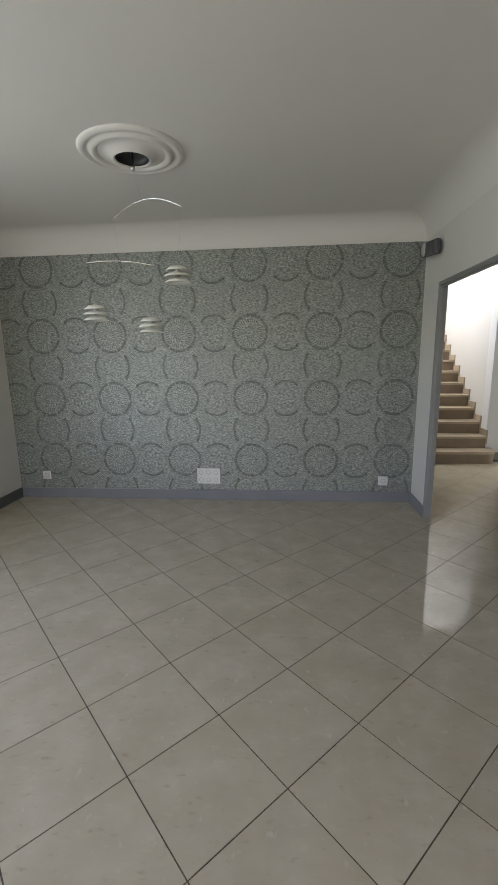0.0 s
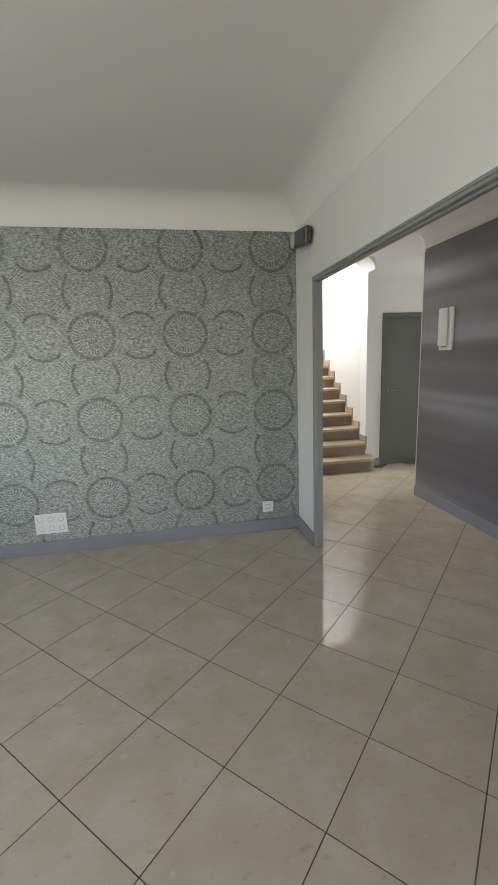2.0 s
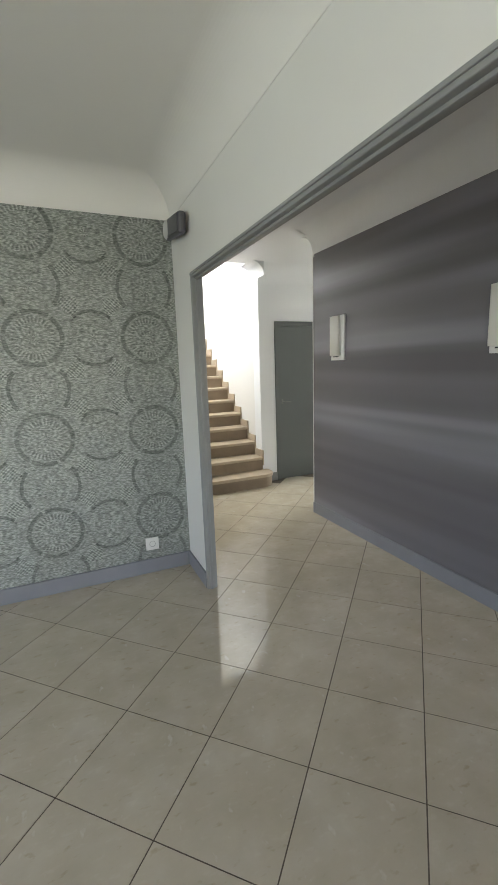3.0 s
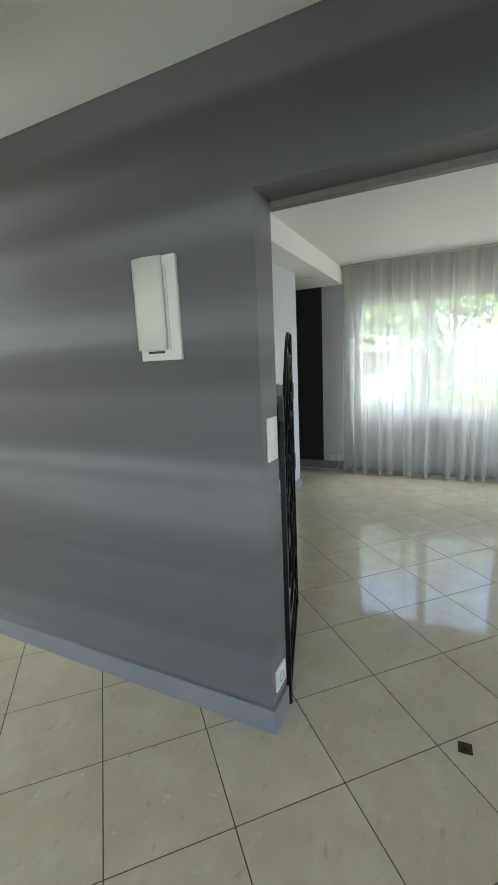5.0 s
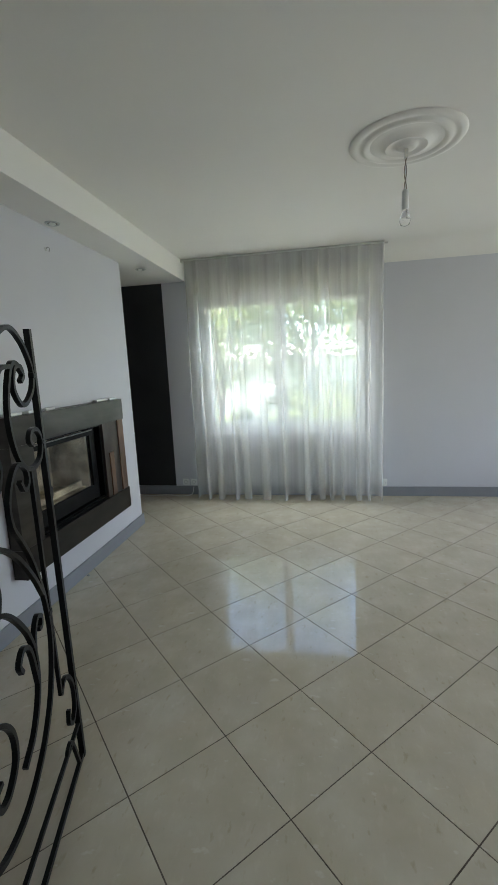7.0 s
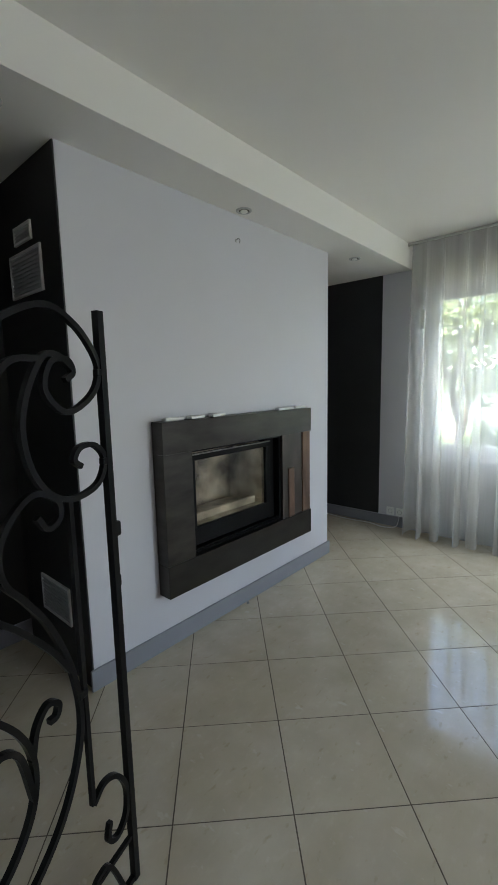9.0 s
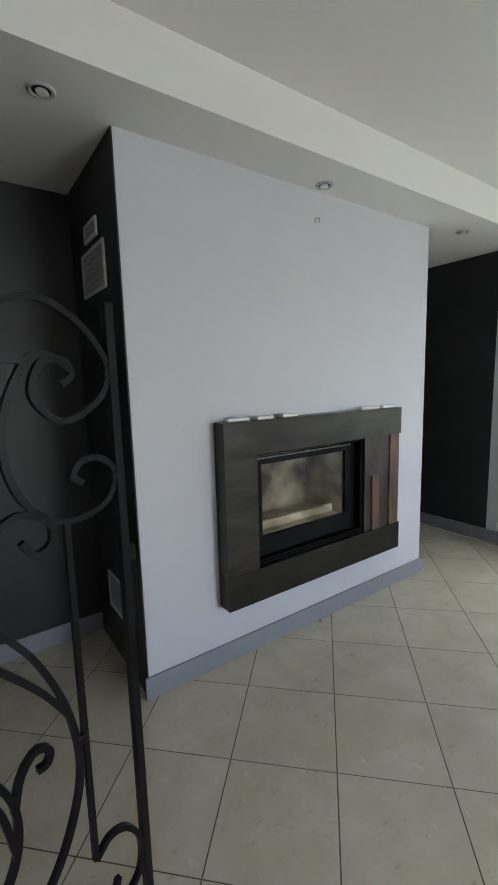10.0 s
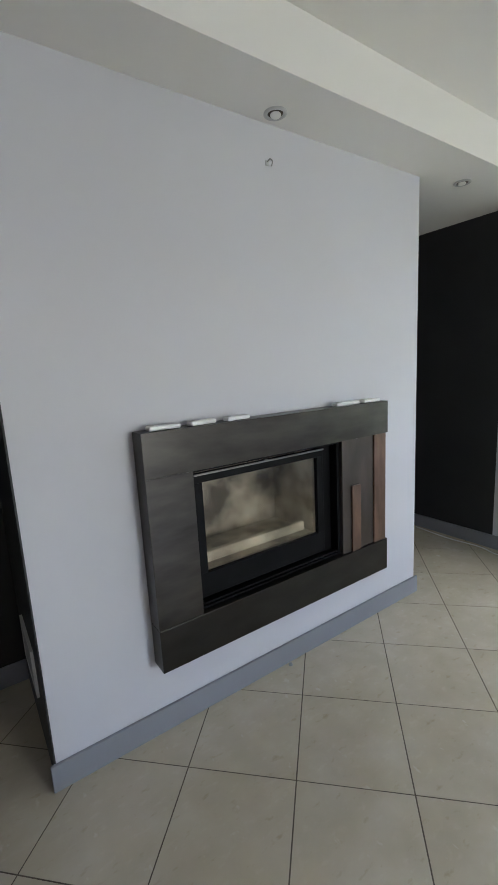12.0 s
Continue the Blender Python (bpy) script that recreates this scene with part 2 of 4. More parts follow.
M_BLACK = plain("matt_black_paint", (0.030, 0.030, 0.031), 0.5, spec=0.4, var=0.15, scale=2, grain=130, relief=0.12, dist=0.001)
M_FRAME = plain("grey_gloss_paint", (0.265, 0.268, 0.262), 0.38, var=0.06, scale=4, grain=50, relief=0.08)
M_BASE = plain("blue_grey_skirting_paint", (0.235, 0.24, 0.265), 0.4, var=0.06, scale=4, grain=50, relief=0.08)
M_DOOR = plain("dark_green_grey_door_paint", (0.115, 0.125, 0.12), 0.45, var=0.05, scale=2, grain=40, relief=0.06)
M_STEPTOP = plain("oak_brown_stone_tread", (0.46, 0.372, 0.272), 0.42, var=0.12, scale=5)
# much the same brown as the treads, darker by about two fifths
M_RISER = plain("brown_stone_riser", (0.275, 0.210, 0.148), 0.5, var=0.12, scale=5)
M_IRON = plain("black_wrought_iron", (0.004, 0.004, 0.0044), 0.36, spec=0.2, metal=0.0, var=0.3, scale=20, grain=180, relief=0.3, dist=0.001)
M_STEEL = plain("dark_waxed_steel", (0.034, 0.030, 0.026), 0.36, metal=0.75, var=0.20, scale=5, grain=30, relief=0.1, stretch=(1, 1, 2.5))
M_STEEL2 = plain("scuffed_waxed_steel", (0.050, 0.045, 0.040), 0.32, metal=0.75, var=0.28, scale=7, grain=30, relief=0.1, stretch=(0.7, 1, 2.5))
M_SOOT = plain("black_cast_iron", (0.0035, 0.0035, 0.004), 0.5, spec=0.12, metal=0.0, var=0.3, scale=10)
M_RUST = plain("rusted_copper_strip", (0.135, 0.078, 0.052), 0.5, metal=0.4, var=0.35, scale=9, stretch=(2, 2, 0.6))
M_FIREBRICK = plain("sooted_firebrick", (0.40, 0.345, 0.255), 0.85, var=0.8, scale=5, grain=60, relief=0.4)
M_INFILL = plain("brown_waxed_steel", (0.075, 0.060, 0.052), 0.4, metal=0.6, var=0.25, scale=6, stretch=(2, 2, 0.6))
M_FIREGLASS = glass_material("smoked_fire_glass", (0.86, 0.84, 0.80))
M_PLASTIC = plain("white_plastic", (0.78, 0.78, 0.76), 0.35, var=0.01, relief=0)
M_SOCKET = plain("shadow_grey_plastic", (0.25, 0.25, 0.25), 0.5, var=0.02, relief=0)
# greyer than the white plate: the shade of the outlet wells as colour
M_OUTLET = plain("outlet_plastic_recess_shade", (0.40, 0.40, 0.39), 0.4, var=0.02, relief=0)
M_DARKPL = plain("charcoal_plastic", (0.03, 0.03, 0.033), 0.45, var=0.1, relief=0.1)
M_SPEAKER = plain("violet_grey_speaker_plastic", (0.075, 0.073, 0.085), 0.4, var=0.06, relief=0.05)
M_MESH = plain("grey_speaker_cloth", (0.12, 0.12, 0.125), 0.9, var=0.2, scale=300, relief=0.3)
M_OPAL = plain("frosted_opal_glass", (0.79, 0.785, 0.74), 0.6, var=0.02, relief=0)
M_CHROME = plain("polished_chrome", (0.75, 0.75, 0.75), 0.12, metal=1.0, var=0.02, relief=0)
M_BRUSH = plain("brushed_nickel", (0.55, 0.53, 0.50), 0.28, metal=1.0, var=0.05, relief=0)
M_OLDMETAL = plain("dull_steel", (0.22, 0.21, 0.20), 0.35, metal=1.0, var=0.08, relief=0)
M_FLEX = plain("brown_grey_flex", (0.30, 0.24, 0.20), 0.5, var=0.1, relief=0)
M_BULB = glass_material("clear_bulb_glass")
M_PANE = glass_material("window_glass")
M_GRILLE = plain("pale_grey_grille", (0.50, 0.50, 0.49), 0.5, var=0.03, relief=0)
M_BRONZE = plain("tarnished_brass", (0.06, 0.045, 0.03), 0.45, metal=0.8, var=0.2, scale=40)
M_CURTAIN = curtain_material()
M_BARK = plain("bark", (0.10, 0.075, 0.055), 0.9, var=0.3, scale=12, relief=0.6, dist=0.01)
M_LEAF = leaf_material()
M_GRASS = plain("lawn", (0.10, 0.13, 0.045), 0.9, var=0.3, scale=3, grain=80, relief=0.6, dist=0.02)
M_GRAVEL = plain("pale_gravel", (0.40, 0.38, 0.34), 0.9, var=0.2, scale=12, grain=120, relief=0.5, dist=0.01)
M_RENDER = plain("cream_render", (0.62, 0.60, 0.54), 0.9, var=0.05, scale=3, grain=80, relief=0.3)


# ---- building blocks ----
def box(bm, x0, x1, y0, y1, z0, z1, bev=0.0):
    r = bmesh.ops.create_cube(bm, size=1.0)
    vs = r["verts"]
    for v in vs:
        v.co = ((x0 + x1) / 2 + v.co.x * (x1 - x0), (y0 + y1) / 2 + v.co.y * (y1 - y0), (z0 + z1) / 2 + v.co.z * (z1 - z0))
    if bev:
        es = list({e for v in vs for e in v.link_edges})
        bmesh.ops.bevel(bm, geom=es, offset=bev, segments=2, affect="EDGES", profile=0.5)
    return bm


def boxes(*specs, bev=0.0):
    bm = bmesh.new()
    for s in specs:
        box(bm, *s, bev=bev)
    return bm


def finish(bm, name, material, smooth=False):
    me = bpy.data.meshes.new(name)
    bmesh.ops.recalc_face_normals(bm, faces=bm.faces)
    bm.to_mesh(me)
    bm.free()
    me.materials.append(material)
    if smooth:
        me.shade_smooth()
    return me


def part(name, bm, material, parent, label="", smooth=False):
    ob = new(name, finish(bm, name, material, smooth))
    ob.parent = parent
    if label:
        ob["label"] = label
    return ob


def solid(name, bm, material, label="", category="", group="", kind="", smooth=False):
    return tagged(new(name, finish(bm, name, material, smooth)), label, category, group, kind)


def thing(name, at, label, category, group="", kind=""):
    ob = new(name)
    ob.matrix_basis = at if isinstance(at, Matrix) else pose(*at)
    ob.empty_display_size = 0.1
    return tagged(ob, label, category, group, kind)


def lathe(bm, profile, segs=48, center=(0, 0, 0)):
    """Turns (radius, height) points round the upright axis."""
    rings = []
    for r, z in profile:
        if r < 1e-6:
            rings.append([bm.verts.new((center[0], center[1], center[2] + z))])
        else:
            rings.append([bm.verts.new((center[0] + r * math.cos(2 * math.pi * k / segs), center[1] + r * math.sin(2 * math.pi * k / segs), center[2] + z)) for k in range(segs)])
    for a, b in zip(rings, rings[1:]):
        for k in range(segs):
            q = [a[k % len(a)], a[(k + 1) % len(a)], b[(k + 1) % len(b)], b[k % len(b)]]
            q = list(dict.fromkeys(q))
            if len(q) > 2:
                bm.faces.new(q)
    return bm


def smooth_line(pts, steps=6):
    """A smooth curve through the points."""
    P = [Vector(p) for p in pts]
    P = [2 * P[0] - P[1]] + P + [2 * P[-1] - P[-2]]
    out = []
    for k in range(1, len(P) - 2):
        for s in range(steps):
            t = s / steps
            a, b, c, d = P[k - 1], P[k], P[k + 1], P[k + 2]
            out.append(0.5 * (2 * b + (c - a) * t + (2 * a - 5 * b + 4 * c - d) * t * t + (3 * b - a - 3 * c + d) * t ** 3))
    return out + [P[-2]]


def sweep(bm, line, w, d, normal=(0, 1, 0), sides=4, taper=None):
    """A bar swept along a line: w across it, d along the normal; sides 4 for flat bar, more for round."""
    n = Vector(normal)
    rings = []
    for k, p in enumerate(line):
        t = (line[min(k + 1, len(line) - 1)] - line[max(k - 1, 0)]).normalized()
        s = t.cross(n)
        s = s.normalized() if s.length > 1e-6 else Vector((1, 0, 0))
        u = s.cross(t).normalized()
        f = 1.0 if taper is None else taper[0] + (taper[1] - taper[0]) * k / (len(line) - 1)
        ring = []
        for q in range(sides):
            a = 2 * math.pi * (q + 0.5) / sides
            m = 2 ** 0.5 if sides == 4 else 1.0
            ring.append(bm.verts.new(p + s * (math.cos(a) * m * w / 2 * f) + u * (math.sin(a) * m * d / 2 * f)))
        rings.append(ring)
    for a, b in zip(rings, rings[1:]):
        for k in range(sides):
            bm.faces.new((a[k], a[(k + 1) % sides], b[(k + 1) % sides], b[k]))
    bm.faces.new(rings[0][::-1])
    bm.faces.new(rings[-1])
    return bm


def cove(bm, a, b, inward, z0, z1, steps=22):
    """A hollow quarter-round from the wall at z0 to the ceiling at z1, along a-b."""
    a, b, n = Vector((*a, 0)), Vector((*b, 0)), Vector((*inward, 0)).normalized()
    R = z1 - z0
    prof = [(0.0, 0.0)] + [(R * (1 - math.cos(k / steps * math.pi / 2)), R * math.sin(k / steps * math.pi / 2)) for k in range(1, steps + 1)]
    prof = [(-0.02, -0.002)] + [(0.002 + x, z) for x, z in prof] + [(R, R + 0.02), (-0.02, R + 0.02)]
    rows = [[bm.verts.new(p + n * x + Vector((0, 0, z0 + z))) for x, z in prof] for p in (a, b)]
    for k in range(len(prof)):
        j = (k + 1) % len(prof)
        bm.faces.new((rows[0][k], rows[0][j], rows[1][j], rows[1][k]))
    bm.faces.new(rows[0])
    bm.faces.new(rows[1][::-1])
    return bm


# ---- levels and plan ----
CEIL = 2.61          # ceilings
COVE = 2.405         # top of the wall faces, foot of the coves
XW, XE = -2.83, 1.215    # first room, west and east faces
YN = 2.93                # papered wall
YS = -4.0
HE = 2.64               # striped wall, hall face
HR = 2.80                # striped wall, fireplace room face
RX = 6.92                # window wall of the fireplace room
CHY = 2.19               # chimney breast face

# ---- ground and floor ----
solid("ground", boxes((-60, 120, -60, 100, -0.42, -0.30)), M_GRASS, "mown green lawn around the house", "ground", kind="structure")
FLOOR = solid("floor", boxes((-3.05, 7.20, -4.2, 4.85, -0.29, -0.0014)), M_GROUT, "diagonally laid beige stone-look floor tiles with dark joints", "floor", kind="structure")

# ---- walls ----
STRUCT = dict(kind="structure", category="wall")
solid("wall_papered", boxes((XW - 0.2, XE, YN, YN + 0.18, 0, 2.8)), M_PAPER, "grey-green embossed medallion wallpaper wall", **STRUCT)
solid("wall_west", boxes((XW - 0.2, XW, YS - 0.2, -1.0, 0, 2.8), (XW - 0.2, XW, 1.0, YN, 0, 2.8), (XW - 0.2, XW, -1.0, 1.0, 0, 0.9), (XW - 0.2, XW, -1.0, 1.0, 2.1, 2.8)), M_WHITE, "plain white painted wall", **STRUCT)
solid("wall_south", boxes((XW, -2.4, YS - 0.2, YS, 0, 2.8), (-0.6, 2.615, YS - 0.2, YS, 0, 2.8), (-2.4, -0.6, YS - 0.2, YS, 2.12, 2.8)), M_WHITE, "plain white painted wall", **STRUCT)
E_OUT = XE + 0.055
OP1 = (-0.6, 2.522, 2.0)
solid("wall_opening", boxes((XE, E_OUT, OP1[1], 4.5, 0, 2.8), (XE, E_OUT, YS, OP1[0], 0, 2.8), (XE, E_OUT, OP1[0], OP1[1], OP1[2], 2.8)), M_WHITE, "white painted partition with a wide framed opening", **STRUCT)
OP2 = (-0.35, 1.155, 1.995)
solid("wall_striped", boxes((HE, HE + 0.09, OP2[1], 3.44, 0, 2.8), (HE, HE + 0.09, YS, OP2[0], 0, 2.8), (HE, HE + 0.09, OP2[0], OP2[1], OP2[2], 2.8)), M_STRIPE, "violet-grey satin wall with soft level bands of sheen in its colour", **STRUCT)
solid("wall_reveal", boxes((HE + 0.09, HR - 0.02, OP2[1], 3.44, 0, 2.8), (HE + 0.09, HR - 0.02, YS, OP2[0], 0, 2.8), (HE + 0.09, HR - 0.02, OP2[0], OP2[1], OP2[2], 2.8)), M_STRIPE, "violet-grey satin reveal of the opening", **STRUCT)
solid("wall_gate_side", boxes((HR - 0.02, HR, OP2[1] + 0.012, CHY - 0.28, 0, 2.8), (HR - 0.02, HR, YS, OP2[0], 0, 2.8), (HR - 0.0195, HR - 0.002, OP2[0], OP2[1] + 0.012, OP2[2] + 0.031, 2.8)), M_COOL, "pale lilac-grey painted wall", **STRUCT)
solid("wall_gate_side_dark", boxes((HR - 0.02, HR, CHY - 0.28, 2.90, 0, 2.8)), M_BLACK, "matt black painted alcove wall", **STRUCT)
solid("wall_alcove", boxes((HR, 3.83, 2.90, 3.10, 0, 2.8), (5.94, RX, 2.90, 3.10, 0, 2.8), (3.83, 5.94, 3.02, 3.10, 0, 2.8)), M_BLACK, "matt black painted alcove wall", **STRUCT)
solid("wall_corridor", boxes((HR - 0.02, RX + 0.2, 3.10, 3.44, 0, 2.8)), M_WHITE, "plain white painted wall", **STRUCT)
solid("chimney_breast", boxes((3.836, 4.417, CHY, 3.02, 0, COVE), (5.224, 5.934, CHY, 3.02, 0, COVE), (4.417, 5.224, CHY, 3.02, 0, 0.493), (4.417, 5.224, CHY, 3.02, 1.077, COVE), (4.417, 5.224, 2.70, 3.02, 0.493, 1.077)), M_COOL, "pale lilac-grey chimney breast", **STRUCT)
solid("chimney_side_west", boxes((3.83, 3.836, CHY + 0.004, 2.90, 0, COVE)), M_BLACK, "matt black painted chimney side", **STRUCT)
solid("chimney_side_east", boxes((5.934, 5.94, CHY + 0.004, 2.90, 0, COVE)), M_BLACK, "matt black painted chimney side", **STRUCT)
WY0, WY1, WZ0, WZ1 = -0.015, 1.80, 0.730, 2.225
solid("wall_window", boxes((RX, RX + 0.3, YS, WY0, 0, 2.8), (RX, RX + 0.3, WY1, CHY - 0.005, 0, 2.8), (RX, RX + 0.3, WY0, WY1, 0, WZ0), (RX, RX + 0.3, WY0, WY1, WZ1, 2.8)), M_COOL, "pale lilac-grey wall around the window", **STRUCT)
solid("wall_window_dark", boxes((RX, RX + 0.3, CHY - 0.005, 3.10, 0, 2.8)), M_BLACK, "matt black painted alcove wall", **STRUCT)
solid("wall_room_south", boxes((HR, 4.98, YS - 0.2, YS, 0, 2.8), (6.62, RX + 0.3, YS - 0.2, YS, 0, 2.8), (4.98, 6.62, YS - 0.2, YS, 0, 0.63), (4.98, 6.62, YS - 0.2, YS, 1.97, 2.8)), M_COOL, "pale lilac-grey painted wall", **STRUCT)
# stairwell and corridor
DY = 4.70
solid("wall_door", boxes((2.68, 2.90, DY, DY + 0.18, 0, 2.8), (3.72, RX, DY, DY + 0.18, 0, 2.8), (2.90, 3.72, DY, DY + 0.18, 1.96, 2.8)), M_HALL, "white wall with a dark green-grey door", **STRUCT)
solid("wall_stair_east", boxes((2.68, 2.86, DY + 0.18, 7.6, 0, 5.2)), M_WHITE, "white plastered stairwell wall", **STRUCT)
solid("wall_stair_north", boxes((1.0, 2.68, 7.4, 7.6, 0, 5.2)), M_WHITE, "white plastered stairwell wall", **STRUCT)
solid("wall_stair_west", boxes((1.0, 1.18, 4.5, 7.4, 0, 2.8), (1.0, 1.18, 4.5, 4.9, 2.8, 5.2), (1.0, 1.18, 6.5, 7.4, 2.8, 5.2), (1.0, 1.18, 4.9, 6.5, 4.4, 5.2), (1.18, E_OUT, 4.5, 4.6, 0, 5.2)), M_WHITE, "white plastered stairwell wall", **STRUCT)
solid("wall_stair_front", boxes((1.0, 2.68, 4.52, 4.70, 2.82, 5.2)), M_WHITE, "white plastered stairwell wall", **STRUCT)
solid("wall_corridor_end", boxes((RX, RX + 0.2, 3.44, 3.68, 0, 2.8), (RX, RX + 0.2, 4.52, DY + 0.18, 0, 2.8), (RX, RX + 0.2, 3.68, 4.52, 0, 0.88), (RX, RX + 0.2, 3.68, 4.52, 2.12, 2.8)), M_WHITE, "plain white painted wall", **STRUCT)

# ---- ceilings ----
solid("ceiling_room", boxes((XW - 0.2, XE + 0.02, YS - 0.2, YN + 0.15, CEIL, 2.82)), M_CEIL, "flat white plaster ceiling", "ceiling", kind="structure")
solid("ceiling_hall", boxes((XE + 0.02, HE + 0.1, YS - 0.2, 4.70, CEIL, 2.82), (HE + 0.1, RX + 0.3, 3.2, DY + 0.18, CEIL, 2.82)), M_HALL, "flat white plaster ceiling", "ceiling", kind="structure")
solid("ceiling_fireplace_room", boxes((HE + 0.1, RX + 0.3, YS - 0.2, 3.2, CEIL, 2.82)), M_CEIL, "flat white plaster ceiling", "ceiling", kind="structure")
solid("ceiling_stairwell", boxes((0.95, 2.9, 4.4, 7.6, 5.2, 5.35)), M_CEIL, "white plaster ceiling over the stairs", "ceiling", kind="structure")
# unseen slab, added so that no sunlight leaks in over the walls
solid("roof", boxes((-3.4, 7.5, -4.5, 4.9, 2.83, 2.95)), M_RENDER, "plain unseen slab added over the house to block the sun", "roof", kind="structure")
solid("ceiling_soffit", boxes((HR, RX, 1.915, 2.90, COVE, CEIL)), M_CEIL, "white dropped plaster soffit over the fireplace", "ceiling", kind="structure")

# coves where walls meet the ceiling
cv = bmesh.new()
cove(cv, (XW, YN), (XE, YN), (0, -1), COVE, CEIL)
cove(cv, (XE, YN), (XE, YS), (-1, 0), COVE, CEIL)
cove(cv, (XW, YS), (XW, YN), (1, 0), COVE, CEIL)
solid("cornice_room", cv, M_CEIL, "white plaster cove cornice", "cornice", kind="structure", smooth=False)
cv = bmesh.new()
cove(cv, (HE, 3.44), (HE, YS), (-1, 0), COVE + 0.012, CEIL)
cove(cv, (2.68, DY), (RX, DY), (0, -1), COVE - 0.01, CEIL)
cove(cv, (RX, 3.44), (HE, 3.44), (0, 1), COVE - 0.01, CEIL)
solid("cornice_hall", cv, M_HALL, "white plaster cove cornice", "cornice", kind="structure")
cv = bmesh.new()
cove(cv, (RX, -0.16), (RX, YS), (-1, 0), COVE + 0.02, CEIL)
cove(cv, (HR, YS), (HR, 1.915), (1, 0), COVE + 0.02, CEIL)
solid("cornice_fireplace_room", cv, M_CEIL, "white plaster cove cornice", "cornice", kind="structure")

# skirting
BH, BT = 0.105, 0.014
def skirting(name, *specs, mat=M_BASE, label="blue-grey painted skirting board"):
    return solid(name, boxes(*specs, bev=0.003), mat, label, "baseboard", kind="structure")


skirting("baseboard_papered", (XW, XE - BT, YN - BT, YN, 0, BH))
skirting("baseboard_west", (XW, XW + BT, YS, YN - BT, 0, BH), label="dark grey painted skirting board", mat=M_DOOR)
skirting("baseboard_opening", (XE - BT, XE, OP1[1] + 0.003, YN, 0, BH))
skirting("baseboard_hall", (HE - BT, HE, OP2[1] - BT, 3.44, 0, BH), (HE, HR - 0.02, OP2[1] - BT, OP2[1], 0, BH))
skirting("baseboard_chimney", (3.83 - BT, 5.94 + BT, CHY - BT, CHY, 0, BH))
skirting("baseboard_alcove", (HR, 3.83, 2.90 - BT, 2.90, 0, BH), (5.94 + BT, RX - BT, 2.90 - BT, 2.90, 0, BH))
skirting("baseboard_window", (RX - BT, RX, YS, 2.90, 0, BH))
skirting("baseboard_gate_side", (HR, HR + BT, OP2[1] + 0.03, 2.90 - BT, 0, BH))
skirting("baseboard_door", (2.68, 2.90, DY - BT, DY, 0.0, BH), mat=M_FRAME)

# ---- joinery ----
def opening_frame():
    """Painted timber lining with a stepped architrave round the wide opening."""
    t = thing("door_1", (XE, OP1[1], 0), "grey painted timber frame of a wide doorway without leaf", "door frame", kind="structure")
    inv = Matrix.Translation((-XE, -OP1[1], 0))
    y0, y1, z1 = OP1

    def put(name, *specs, bev=0.004):
        bm = boxes(*specs, bev=bev)
        bm.transform(inv)
        return part(name, bm, M_FRAME, t)

    put("jamb", (XE - 0.010, E_OUT + 0.004, y1 - 0.024, y1 + 0.002, 0, z1 + 0.002))
    put("jamb", (XE - 0.010, E_OUT + 0.004, y0 - 0.002, y0 + 0.024, 0, z1 + 0.002))
    put("head", (XE - 0.010, E_OUT + 0.004, y0 + 0.024, y1 - 0.024, z1 - 0.030, z1 + 0.002))
    put("rebate_strip", (XE + 0.012, XE + 0.030, y0 + 0.024, y1 - 0.024, z1 - 0.040, z1 - 0.029), bev=0.003)
    put("rebate_strip", (XE + 0.012, XE + 0.030, y1 - 0.031, y1 - 0.023, 0, z1 - 0.04), bev=0.003)
    put("edge_bead", (XE - 0.016, XE - 0.009, y0 + 0.02, y1 - 0.01, z1 - 0.016, z1 - 0.006), bev=0.002)
    return t


opening_frame()


def corridor_door():
    t = thing("door_2", (2.90, DY, 0), "closed flush dark green-grey door in its frame", "door", kind="structure")
    inv = Matrix.Translation((-2.90, -DY, 0))

    def put(name, mat, parent, *specs, bev=0.003, label=""):
        bm = boxes(*specs, bev=bev)
        bm.transform(inv)
        return part(name, bm, mat, parent, label)

    put("door_frame", M_DOOR, t, (2.885, 2.945, DY - 0.018, DY + 0.10, 0, 1.975))
    put("door_frame", M_DOOR, t, (3.675, 3.735, DY - 0.018, DY + 0.10, 0, 1.975))
    put("door_frame", M_DOOR, t, (2.945, 3.675, DY - 0.018, DY + 0.10, 1.915, 1.975))
    leaf = put("door_leaf", M_DOOR, t, (2.943, 3.677, DY + 0.012, DY + 0.05, 0.0005, 1.917))
    bm = boxes((2.976, 2.998, DY + 0.004, DY + 0.012, 0.972, 1.028), bev=0.003)
    sweep(bm, [Vector((2.987, DY + 0.01, 1.0)), Vector((2.987, DY - 0.035, 1.0)), Vector((2.995, DY - 0.045, 1.0)), Vector((3.08, DY - 0.045, 0.995))], 0.011, 0.011, (0, 0, 1), 8)
    bm.transform(inv)
    part("door_handle", bm, M_OLDMETAL, leaf, "dull metal lever handle", True)


corridor_door()

# white bead on the free end of the striped wall
solid("trim_corner", boxes((HE - 0.004, HE + 0.02, 3.44, 3.448, 0.0, COVE)), M_PLASTIC, "thin white corner bead", "trim", kind="structure")
solid("trim_opening_head", boxes((HR - 0.019, HR + 0.018, OP2[0], OP2[1] + 0.012, OP2[2] - 0.022, OP2[2] + 0.03), bev=0.003), M_LIP, "violet-grey lip under the lintel", "trim", kind="structure")


